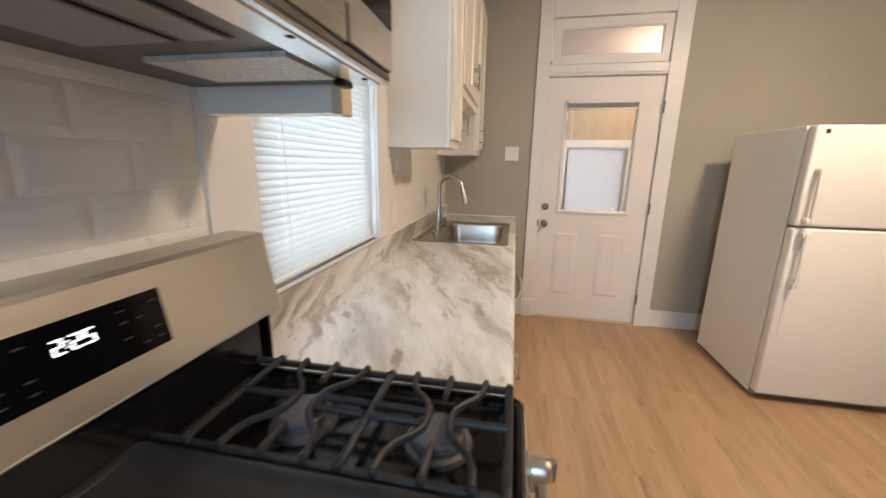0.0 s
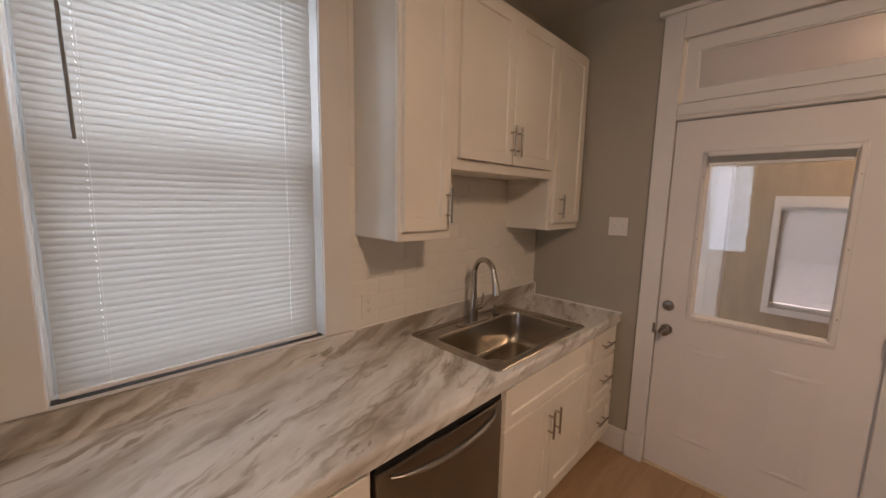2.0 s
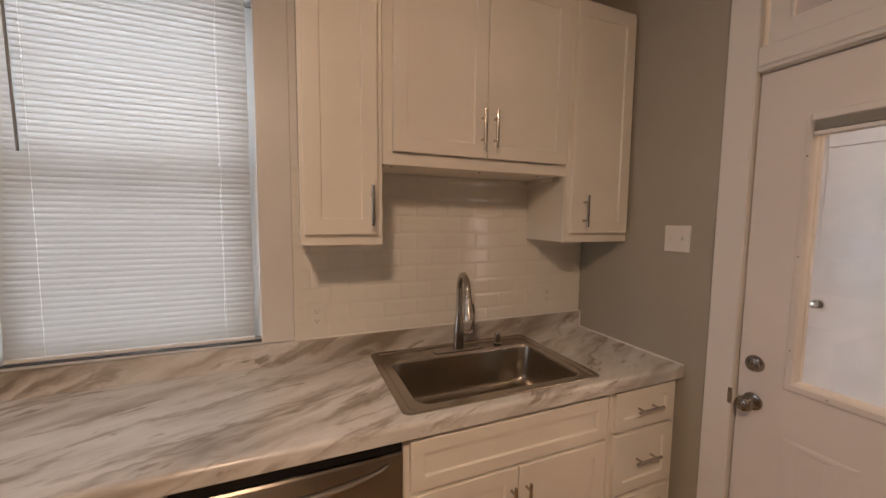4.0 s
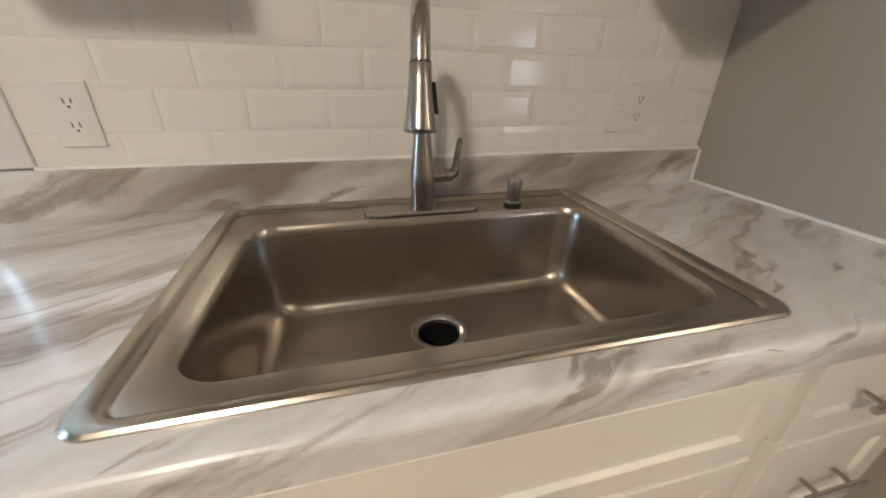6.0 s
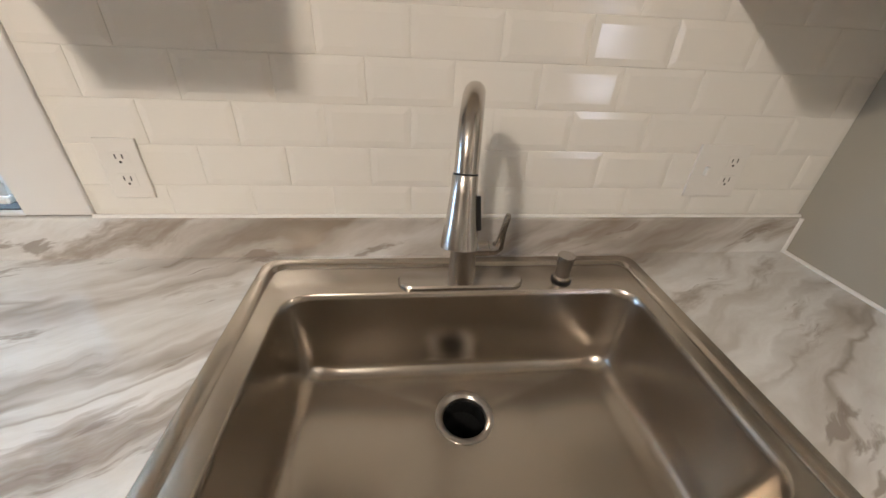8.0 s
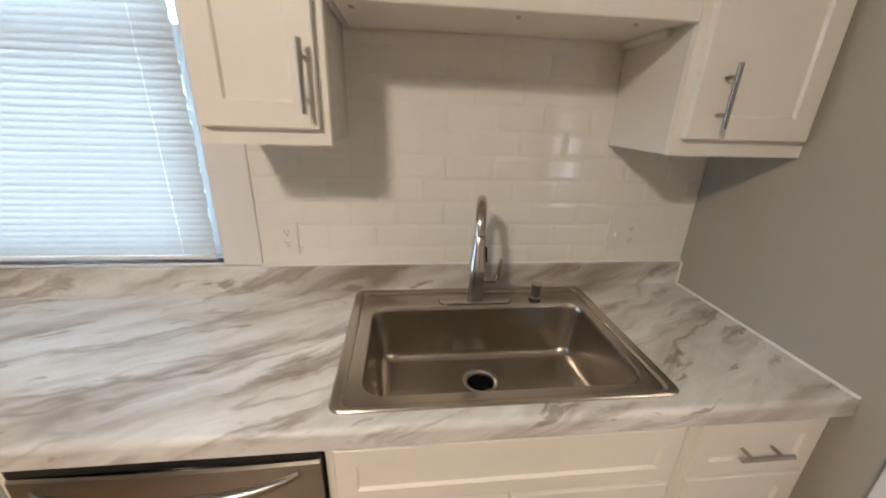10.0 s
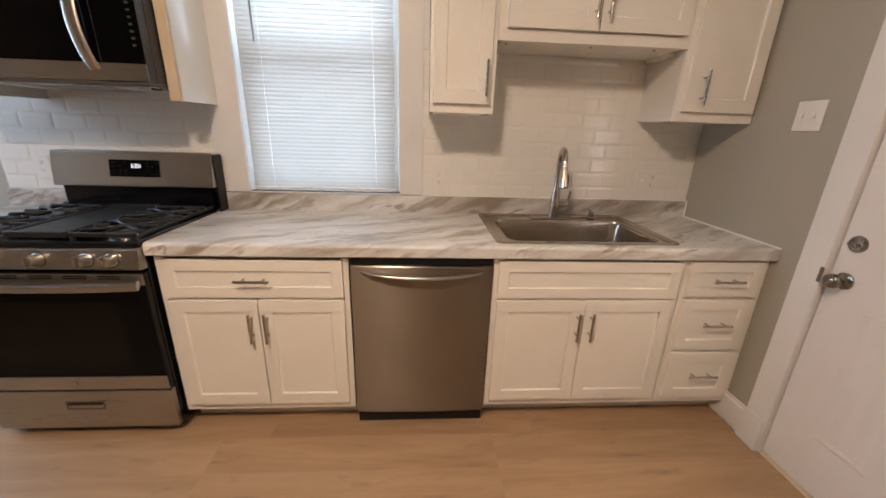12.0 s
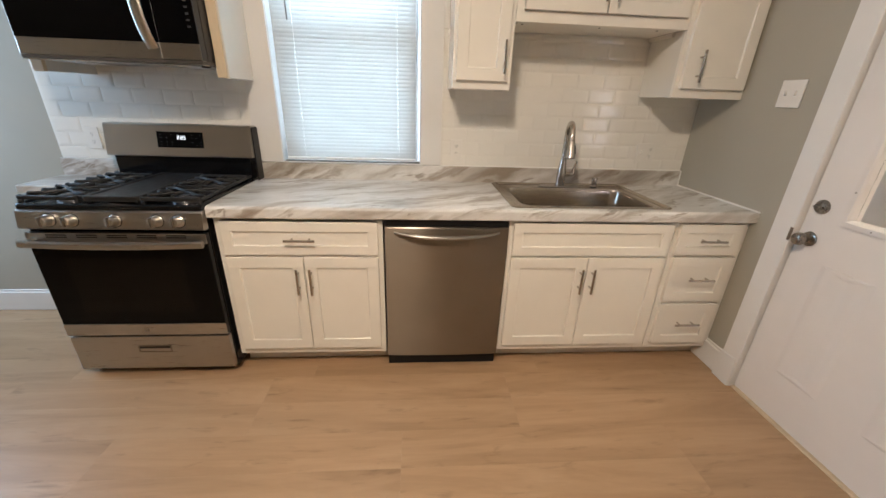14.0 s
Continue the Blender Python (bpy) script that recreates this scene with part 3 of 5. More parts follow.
def tile_mesh(w, h):
    """A bevelled tile, its back at x = 0."""
    bm = bmesh.new()
    b = min(0.013, w * 0.4, h * 0.4)

    def rect(x, i):
        return [bm.verts.new((x, y, z)) for y, z in ((i, i), (w - i, i), (w - i, h - i), (i, h - i))]

    r = [rect(0, 0), rect(0.0035, 0), rect(0.0042, 0.0006), rect(0.0057, b)]
    loft(bm, r)
    bm.faces.new(r[-1])
    bmesh.ops.recalc_face_normals(bm, faces=bm.faces)
    me = bpy.data.meshes.new("tile")
    bm.to_mesh(me)
    bm.free()
    me.materials.append(TILE)
    return me


TCACHE = {}
TW, TH, TG = 0.1583, 0.0788, 0.0011


def tiles(ya, yb, za, zb, phase):
    """Running bond over a rectangle of the wall; the row that ends at 1.071 is the lowest."""
    row = int(math.floor((za - 1.071) / TH + 1e-6))
    while 1.071 + row * TH < zb - 0.004:
        r0, r1 = max(za, 1.071 + row * TH), min(zb, 1.071 + (row + 1) * TH)
        off = phase + (0.5 * TW if row % 2 else 0)
        k = int(math.floor((ya - off) / TW))
        while off + k * TW < yb - 0.004:
            c0, c1 = max(ya, off + k * TW), min(yb, off + (k + 1) * TW)
            if c1 - c0 > 0.015 and r1 - r0 > 0.006:
                TILES.append((c0, r0, round(c1 - c0 - TG, 4), round(r1 - r0 - TG, 4)))
            k += 1
        row += 1


tiles(CAS[1] + 0.001, -0.0015, 1.008, 1.735, -0.852)
tiles(-3.722, CAS[0] - 0.003, 1.008, 1.56, -2.70)
structure("trim_tile_bed", boxes((0.0004, 0.0060, CAS[1] + 0.0005, -0.0005, 1.006, 1.740), (0.0004, 0.0060, -3.724, CAS[0] - 0.002, 1.006, 1.56)), GROUT, "white grout between the wall tiles")

# ---- cabinets ----
XD, XFACE, XTOE = 0.637, 0.617, 0.54


def base_cabinet(ya, yb, label, doors, drawers, handle_len=0.14):
    c = thing("base_cabinet", label, "cabinet", "kitchen base cabinets")
    for nm, r in (("side_panel", (0.02, 0.599, ya + 0.002, ya + 0.018, 0.095, 0.872)), ("side_panel", (0.02, 0.599, yb - 0.018, yb - 0.002, 0.095, 0.872)),
                  ("bottom_panel", (0.02, 0.599, ya + 0.0185, yb - 0.0185, 0.095, 0.112)), ("back_panel", (0.02, 0.03, ya + 0.0185, yb - 0.0185, 0.1125, 0.872))):
        part(nm, box(*r), CABINET, c)
    w = 0.036
    for nm, r in (("stile", (0.60, XFACE, ya + 0.001, ya + w, 0.092, 0.872)), ("stile", (0.60, XFACE, yb - w, yb - 0.001, 0.092, 0.872)), ("rail", (0.60, XFACE, ya + w, yb - w, 0.845, 0.872)),
                  ("rail", (0.60, XFACE, ya + w, yb - w, 0.092, 0.125)), ("rail", (0.60, XFACE, ya + w, yb - w, 0.655, 0.685))):
        part(nm, box(*r), CABINET, c)
    part("toe_kick", box(XTOE - 0.015, XTOE, ya + 0.001, yb - 0.001, 0.0, 0.092), TOE, c, "cream painted toe board")
    for y0_, y1_, za, zb, hy in doors:
        d = part("door", shaker(XD, y0_, y1_, za, zb), CABINET, c)
        if hy is not None:
            bar_handle(d, XD, hy, (0.606 + 0.472) / 2, 0.138, True)
    for y0_, y1_, za, zb, has in drawers:
        d = part("drawer_front", shaker(XD, y0_, y1_, za, zb, 0.046 if zb - za < 0.2 else 0.05), CABINET, c)
        if has:
            bar_handle(d, XD, (y0_ + y1_) / 2 + 0.0, (za + zb) / 2 + (0.0 if zb - za < 0.2 else 0.01), handle_len, False)
    return c


base_cabinet(-2.632, -1.862, "white shaker base cabinet with one wide drawer", [(-2.603, -2.2465, 0.132, 0.660, -2.276), (-2.2425, -1.886, 0.132, 0.660, -2.213)],
             [(-2.603, -1.886, 0.672, 0.838, True)])
base_cabinet(-1.250, -0.395, "white shaker sink base cabinet", [(-1.228, -0.8285, 0.132, 0.660, -0.857), (-0.8245, -0.418, 0.132, 0.660, -0.795)],
             [(-1.228, -0.418, 0.672, 0.842, False)])
dr = base_cabinet(-0.392, -0.004, "white shaker cabinet with three drawers", [], [(-0.376, -0.038, 0.680, 0.846, True), (-0.370, -0.038, 0.406, 0.664, True), (-0.366, -0.038, 0.132, 0.386, True)])
part("rail", box(0.60, XFACE, -0.356, -0.040, 0.376, 0.418), CABINET, dr)


def wall_cabinet(ya, yb, za, label, doors):
    c = thing("wall_cabinet", label, "cabinet", "kitchen wall cabinets")
    zt = 2.52
    for nm, r in (("side_panel", (0.0085, 0.292, ya + 0.001, ya + 0.017, za, zt)), ("side_panel", (0.0085, 0.292, yb - 0.017, yb - 0.001, za, zt)),
                  ("bottom_panel", (0.0085, 0.292, ya + 0.0172, yb - 0.0172, za + 0.0015, za + 0.022)), ("top_panel", (0.0085, 0.292, ya + 0.0172, yb - 0.0172, zt - 0.016, zt - 0.001)),
                  ("back_panel", (0.0085, 0.016, ya + 0.0172, yb - 0.0172, za + 0.0222, zt - 0.0162))):
        part(nm, box(*r), CAB_SIDE if nm == "side_panel" else CABINET, c)
    w = 0.036
    for nm, r in (("stile", (0.2925, 0.312, ya, ya + w, za - 0.001, zt)), ("stile", (0.2925, 0.312, yb - w, yb, za - 0.001, zt)), ("rail", (0.2925, 0.312, ya + w, yb - w, za - 0.001, za + 0.045)),
                  ("rail", (0.2925, 0.312, ya + w, yb - w, zt - 0.045, zt))):
        part(nm, box(*r), CABINET, c)
    for y0_, y1_, z0_, hy, hz in doors:
        d = part("door", shaker(0.332, y0_, y1_, z0_, 2.497), CABINET, c)
        bar_handle(d, 0.332, hy, hz, 0.146, True)
    return c


wall_cabinet(-1.528, -1.242, 1.437, "narrow white shaker wall cabinet beside the window", [(-1.515, -1.262, 1.474, -1.285, 1.578)])
mid = wall_cabinet(-1.240, -0.388, 1.735, "short white shaker wall cabinet above the sink", [(-1.205, -0.8135, 1.782, -0.838, 1.895), (-0.8095, -0.408, 1.782, -0.782, 1.895)])
for sy in (-1.19, -0.80, -0.50):
    part("screw", lathe([(0, -0.002), (0.006, -0.001), (0.007, 0)], 8, pose(0.24, sy, 1.7362)), SLOT, mid)
part("cleat", box(0.014, 0.22, -0.402, -0.3895, 1.716, 1.7345), CABINET, mid)
wall_cabinet(-0.386, -0.003, 1.432, "white shaker wall cabinet in the corner", [(-0.364, -0.020, 1.474, -0.296, 1.575)])

# cabinet over the microwave with its side panels
mc = thing("wall_cabinet", "white wall cabinet above the microwave with side panels", "cabinet", "kitchen wall cabinets")
for ya, yb in ((-2.638, -2.594), (-3.445, -3.400)):
    part("side_panel", box(0.0085, 0.292, ya, yb, 1.446, 2.52, 0.001), CAB_SIDE, mc)
    part("panel_edge", box(0.2925, 0.312, ya, yb, 1.444, 2.52, 0.001), CAB_IN, mc, "unpainted maple edge")
part("body", box(0.0085, 0.292, -3.400, -2.638, 1.95, 2.52), CABINET, mc)
part("face_frame", box(0.2925, 0.312, -3.3995, -2.6385, 1.942, 2.52), CABINET, mc)
for ya, yb in ((-3.385, -3.022), (-3.018, -2.655)):
    part("door", shaker(0.332, ya, yb, 1.965, 2.497), CABINET, mc)

# ---- worktop ----
SK = (0.068, 0.588, -1.212, -0.450)     # cut-out for the sink


def counter_strip(xa, xb, ya, yb, nose):
    """A slab of worktop; nose rounds its front edge."""
    if nose:
        prof = [(xa, 0.874), (xb - 0.0115, 0.874), (xb - 0.0115, 0.858), (xb - 0.004, 0.858), (xb, 0.862)]
        r = 0.016
        prof += [(xb + r * (math.cos(radians(a)) - 1), 0.912 - r + r * math.sin(radians(a))) for a in range(0, 91, 15)]
    else:
        prof = [(xa, 0.874), (xb, 0.874), (xb, 0.912)]
    prof.append((xa, 0.912))
    bm = bmesh.new()
    a = [bm.verts.new((x, ya, z)) for x, z in prof]
    b = [bm.verts.new((x, yb, z)) for x, z in prof]
    n = len(prof)
    for k in range(n):
        bm.faces.new((a[k], a[(k + 1) % n], b[(k + 1) % n], b[k]))
    bm.faces.new(a)
    bm.faces.new(b[::-1])
    return bm


top = thing("worktop", "white and brown marble-look laminate worktop with upstand", "countertop")
bm = counter_strip(SK[1], 0.650, -2.640, -0.001, True)
for r in ((0.021, SK[0], -2.640, -0.001), (SK[0], SK[1], -2.640, SK[2]), (SK[0], SK[1], SK[3], -0.001)):
    join(bm, counter_strip(*r, False))
bmesh.ops.remove_doubles(bm, verts=bm.verts, dist=0.0002)
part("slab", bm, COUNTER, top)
def rounded_upstand(ya, yb):
    """An upstand with a rounded top edge."""
    prof = [(0.0012, 0.9122), (0.0228, 0.9122), (0.0225, 0.998), (0.0215, 1.0025), (0.0185, 1.005), (0.0012, 1.005)]
    bm = bmesh.new()
    loft(bm, [[bm.verts.new((x, y, z)) for x, z in prof] for y in (ya, yb)])
    for f in ([v for v in bm.verts if abs(v.co.y - ya) < 1e-6], [v for v in bm.verts if abs(v.co.y - yb) < 1e-6]):
        bm.faces.new(f)
    bmesh.ops.recalc_face_normals(bm, faces=bm.faces)
    return bm


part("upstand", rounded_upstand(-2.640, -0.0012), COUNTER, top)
cb = tube([(0.014, CAS[1], 1.0065), (0.014, -0.004, 1.0065)], 0.005, 8)
join(cb, tube([(0.022, -0.0035, 1.004), (0.024, -0.0035, 0.914)], 0.005, 8))
join(cb, tube([(0.022, -0.0035, 0.914), (0.648, -0.0035, 0.914)], 0.005, 8))
part("caulk_bead", cb, CAULK, top, "white caulk line", True)

side = thing("side_shelf", "short marble-look laminate ledge beside the range", "countertop")
part("slab", box(0.021, 0.31, -3.735, -3.418, 0.874, 0.912, 0.006, 2), COUNTER, side)
part("upstand", box(0.0012, 0.0208, -3.735, -3.418, 0.874, 1.005, 0.003, 2), COUNTER, side)
part("bracket", box(0.0012, 0.28, -3.70, -3.682, 0.70, 0.8735, 0.002), CABINET, side)

# ---- sink ----
sink = thing("kitchen_sink", "single-bowl stainless steel drop-in sink", "sink")
bm = bmesh.new()
OX0, OX1, OY0, OY1 = 0.040, 0.607, -1.241, -0.421
BX0, BX1, BY0, BY1 = 0.158, 0.556, -1.174, -0.478
rr = [rounded_ring(bm, OX0, OX1, OY0, OY1, 0.030, 0.9125, 7, 12),
      rounded_ring(bm, OX0, OX1, OY0, OY1, 0.030, 0.9155, 7, 12),
      rounded_ring(bm, OX0 + 0.003, OX1 - 0.003, OY0 + 0.003, OY1 - 0.003, 0.029, 0.9185, 7, 12),
      rounded_ring(bm, OX0 + 0.020, OX1 - 0.012, OY0 + 0.022, OY1 - 0.022, 0.026, 0.9195, 7, 12),
      rounded_ring(bm, OX0 + 0.024, OX1 - 0.015, OY0 + 0.026, OY1 - 0.026, 0.025, 0.9180, 7, 12),
      rounded_ring(bm, OX0 + 0.030, OX1 - 0.019, OY0 + 0.030, OY1 - 0.030, 0.023, 0.9122, 7, 12),
      rounded_ring(bm, OX0 + 0.035, OX1 - 0.024, OY0 + 0.037, OY1 - 0.037, 0.022, 0.9125, 7, 12),
      rounded_ring(bm, BX0 - 0.010, BX1 + 0.010, BY0 - 0.010, BY1 + 0.010, 0.060, 0.9122, 7, 12),
      rounded_ring(bm, BX0 - 0.003, BX1 + 0.003, BY0 - 0.003, BY1 + 0.003, 0.055, 0.9115, 7, 12),
      rounded_ring(bm, BX0, BX1, BY0, BY1, 0.052, 0.9085, 7, 12),
      rounded_ring(bm, BX0 + 0.003, BX1 - 0.003, BY0 + 0.003, BY1 - 0.003, 0.050, 0.895, 7, 12),
      rounded_ring(bm, BX0 + 0.014, BX1 - 0.014, BY0 + 0.014, BY1 - 0.014, 0.047, 0.785, 7, 12),
      rounded_ring(bm, BX0 + 0.018, BX1 - 0.018, BY0 + 0.021, BY1 - 0.021, 0.045, 0.752, 7, 12),
      rounded_ring(bm, BX0 + 0.022, BX1 - 0.022, BY0 + 0.031, BY1 - 0.031, 0.043, 0.7375, 7, 12),
      rounded_ring(bm, BX0 + 0.030, BX1 - 0.030, BY0 + 0.046, BY1 - 0.046, 0.040, 0.7275, 7, 12),
      rounded_ring(bm, BX0 + 0.045, BX1 - 0.045, BY0 + 0.068, BY1 - 0.068, 0.030, 0.7225, 7, 12)]
DX, DY = 0.295, -0.833
n = len(rr[0])
last = [v.co.copy() for v in rr[-1]]


def drain_ring(t, z):
    """From the bowl's bottom outline towards the drain's round edge."""
    out = []
    for p in last:
        d = Vector((p.x - DX, p.y - DY, 0)).normalized()
        q = Vector((DX, DY, 0)) + d * 0.056
        out.append(bm.verts.new((p.x + (q.x - p.x) * t, p.y + (q.y - p.y) * t, z)))
    return out


rr += [drain_ring(0.45, 0.7188), drain_ring(0.85, 0.7160), drain_ring(1.0, 0.7150)]
loft(bm, rr)
part("bowl", bm, STEEL_SINK, sink, smooth=True)
fl = part("drain_flange", lathe([(0.057, 0.7145), (0.0565, 0.7175), (0.052, 0.7185), (0.047, 0.7165), (0.0425, 0.712), (0.0415, 0.704)], 40, pose(DX, DY, 0)), STEEL_Y, sink, "polished steel drain flange", True)
part("drain_throat", lathe([(0.0416, 0.7045), (0.040, 0.70), (0.039, 0.60), (0.0, 0.595)], 32, pose(DX, DY, 0)), RUBBER, fl, "black disposer throat")
part("splash_guard", lathe([(0.039, 0.672), (0.022, 0.662), (0.008, 0.650), (0.0, 0.640)], 20, pose(DX, DY, 0)), RUBBER, fl)

# ---- faucet ----
fa = thing("faucet", "brushed nickel pull-down gooseneck faucet on a deck plate", "faucet")
FX, FY, FZ = 0.122, -0.831, 0.9125
bm = bmesh.new()
rings = [rounded_ring(bm, FX - 0.030, FX + 0.030, FY - 0.128, FY + 0.128, 0.0295, FZ), rounded_ring(bm, FX - 0.030, FX + 0.030, FY - 0.128, FY + 0.128, 0.0295, FZ + 0.004),
         rounded_ring(bm, FX - 0.027, FX + 0.027, FY - 0.125, FY + 0.125, 0.0265, FZ + 0.0075), rounded_ring(bm, FX - 0.020, FX + 0.020, FY - 0.118, FY + 0.118, 0.0195, FZ + 0.0085)]
loft(bm, rings)
bm.faces.new(rings[-1])
part("deck_plate", bm, NICKEL, fa, smooth=True)
part("body", lathe([(0.0270, 0.008), (0.0265, 0.015), (0.0255, 0.05), (0.0265, 0.075), (0.0240, 0.105), (0.0185, 0.150), (0.0165, 0.175), (0.0150, 0.1755)], 32, pose(FX, FY, FZ)), NICKEL, fa, smooth=True)
dv = Vector((0.181, -0.039, 0)).normalized()
pts, R = [], 0.083
for k in range(5):
    pts.append(Vector((FX, FY, 1.085 + k * 0.0287)))
c0 = Vector((FX, FY, 1.200))
for k in range(1, 19):
    a = radians(180 - k * 9.4)
    pts.append(c0 + dv * (R + R * math.cos(a)) + Vector((0, 0, R * math.sin(a))))
tail = (pts[-1] - pts[-2]).normalized()
pts.append(pts[-1] + tail * 0.016)
part("gooseneck", tube(pts, 0.0146, 18), NICKEL, fa, smooth=True)
e = pts[-1]
dn = (pts[-1] - pts[-2]).normalized()
sp = part("spray_head", tube([e, e + dn * 0.002, e + dn * 0.024, e + dn * 0.058, e + dn * 0.091, e + dn * 0.095, e + dn * 0.096], [0.0155, 0.0166, 0.0174, 0.0206, 0.0252, 0.0252, 0.021], 24), NICKEL, fa, smooth=True)
part("spray_button", tube([e + dn * 0.026 + Vector((0.004, 0.0168, 0)), e + dn * 0.070 + Vector((0.004, 0.0208, 0))], [0.005, 0.006], 10), BLACK_PLASTIC, sp, "black spray button", True)
part("joint_ring", tube([e + dn * -0.001, e + dn * 0.001], 0.0162, 24), BLACK_PLASTIC, sp)
lv = part("lever", tube([(FX, FY + 0.015, 0.990), (FX, FY + 0.047, 0.990)], 0.0150, 20), NICKEL, fa, smooth=True)
part("lever_arm", tube([(FX, FY + 0.0485, 0.990), (FX, FY + 0.060, 0.9905), (FX + 0.001, FY + 0.068, 0.996), (FX + 0.002, FY + 0.071, 1.010), (FX + 0.004, FY + 0.0725, 1.030), (FX + 0.006, FY + 0.0765, 1.058), (FX + 0.006, FY + 0.078, 1.067)], [0.0150, 0.0148, 0.0120, 0.0085, 0.0066, 0.0066, 0.0045], 14), NICKEL, lv, smooth=True)

so = thing("soap_dispenser", "small brushed nickel soap pump cap on the sink rim", "soap dispenser")
part("base_ring", lathe([(0.0215, 0.0), (0.0210, 0.004), (0.017, 0.006)], 24, pose(0.124, -0.618, FZ)), BLACK_PLASTIC, so, "dark base ring", True)
part("cap", lathe([(0.0190, 0.0055), (0.0190, 0.0090), (0.0150, 0.0120), (0.0145, 0.022), (0.0180, 0.058), (0.0172, 0.0605), (0.0, 0.061)], 24, pose(0.124, -0.618, FZ)), NICKEL, so, smooth=True)

# ---- dishwasher ----
dw = thing("dishwasher", "stainless steel dishwasher with a bowed bar handle", "dishwasher")
DY0, DY1 = -1.852, -1.256
part("body", box(0.03, 0.600, DY0 + 0.004, DY1 - 0.004, 0.02, 0.866), DARK_GREY, dw)
part("control_strip", box(0.600, 0.634, DY0, DY1, 0.822, 0.857, 0.003, 2), BLACK_PLASTIC, dw, "black control strip")
bm = bmesh.new()
cols = 14
rings = []
for k in range(cols + 1):
    u = k / cols
    y = DY0 + (DY1 - DY0) * u
    bow = 0.006 * (1 - (2 * u - 1) ** 2)
    rings.append([bm.verts.new(p) for p in ((0.602, y, 0.074), (0.632 + bow, y, 0.074), (0.637 + bow, y, 0.080), (0.637 + bow, y, 0.813), (0.632 + bow, y, 0.819), (0.602, y, 0.819))])
loft(bm, rings)
bm.faces.new(rings[0])
bm.faces.new(rings[-1][::-1])
part("door", bm, STEEL_Z, dw, "brushed stainless door", True)
hp = []
for k in range(21):
    u = k / 20
    s_ = 1 - (2 * u - 1) ** 2
    hp.append((0.642 + 0.040 * s_ ** 0.7, DY0 + 0.045 + (DY1 - DY0 - 0.09) * u, 0.794 - 0.012 * s_))
part("handle", tube(hp, [0.004 + 0.008 * min(1, 4 * min(k, 20 - k) / 20 + 0.15) for k in range(21)], 14, 0.75), STEEL_Y, dw, "bowed steel handle", True)
part("toe_panel", box(0.598, 0.612, DY0 + 0.002, DY1 - 0.002, 0.004, 0.073), BLACK_PLASTIC, dw, "black toe panel")

# ---- gas range ----
rg = thing("gas_range", "stainless steel gas range with black cooktop", "stove")
RY0, RY1 = -3.407, -2.644
part("body", box(0.035, 0.640, RY0, RY1, 0.03, 0.895, 0.002), BLACK_ENAMEL, rg)
for fx in (0.08, 0.60):
    for fy in (RY0 + 0.05, RY1 - 0.05):
        part("foot", lathe([(0.018, 0.0), (0.018, 0.02), (0.010, 0.03)], 12, pose(fx, fy, 0)), BLACK_PLASTIC, rg)
part("storage_drawer", box(0.641, 0.668, RY0 + 0.004, RY1 - 0.004, 0.046, 0.242, 0.004, 2), STEEL_Y, rg, "stainless drawer front")
sl = part("drawer_pull", boxes((0.6685, 0.672, -3.098, -2.938, 0.147, 0.152), (0.6685, 0.672, -3.098, -2.938, 0.183, 0.188), (0.6685, 0.672, -3.098, -3.092, 0.152, 0.183), (0.6685, 0.672, -2.944, -2.938, 0.152, 0.183), bev=0.001), STEEL_Z, rg)
# flat black strip stands in for the shade at the recess's upper edge
part("pull_shadow_gap", box(0.6694, 0.6699, -3.091, -2.945, 0.170, 0.1825), BLACK_PLASTIC, sl)
part("pull_recess", box(0.6682, 0.6692, -3.092, -2.944, 0.152, 0.183), STEEL_Y, sl)
od = part("oven_door", box(0.641, 0.668, RY0 + 0.004, RY1 - 0.004, 0.252, 0.790, 0.004, 2), BLACK_PLASTIC, rg)
part("door_glass", box(0.6682, 0.6712, RY0 + 0.006, RY1 - 0.006, 0.318, 0.742, 0.001), BLACK_GLASS, od, "black oven glass")
part("inner_window", box(0.6713, 0.6716, RY0 + 0.13, RY1 - 0.13, 0.385, 0.672), OVEN_WINDOW, od, "brown-tinted inner window")
part("lower_band", box(0.6682, 0.6735, RY0 + 0.004, RY1 - 0.004, 0.253, 0.3175, 0.002), STEEL_Y, od, "stainless band")
part("badge", lathe([(0.011, 0.0), (0.011, 0.0015), (0.0, 0.0018)], 20, pose(0.6735, (RY0 + RY1) / 2, 0.285, 90, 0, 90)), NICKEL, od)
part("upper_band", box(0.6682, 0.6735, RY0 + 0.004, RY1 - 0.004, 0.7425, 0.790, 0.002), STEEL_Y, od)
for k in range(5):
    yy = RY0 + 0.09 + k * 0.125
    for zz_ in (0.769, 0.779):
        part("vent_slot", box(0.6736, 0.6742, yy, yy + 0.085, zz_, zz_ + 0.005), BLACK_PLASTIC, od)
hb = bmesh.new()
rings = []
for k in range(13):
    u = k / 12
    bow = 0.012 * (1 - (2 * u - 1) ** 2)
    y = RY0 + 0.004 + (RY1 - RY0 - 0.008) * u
    rings.append([hb.verts.new((x_ + bow, y, z_ - 0.4 * bow)) for x_, z_ in ((0.698, 0.742), (0.708, 0.736), (0.716, 0.738), (0.719, 0.746), (0.718, 0.762), (0.712, 0.769), (0.700, 0.769), (0.696, 0.762))])
loft(hb, rings)
hb.faces.new(rings[0])
hb.faces.new(rings[-1][::-1])
for yy in (RY0 + 0.02, RY1 - 0.045):
    box(0.672, 0.704, yy, yy + 0.025, 0.742, 0.764, 0.003, into=hb)
part("handle", hb, STEEL_Y, od, "broad stainless bar handle", True)
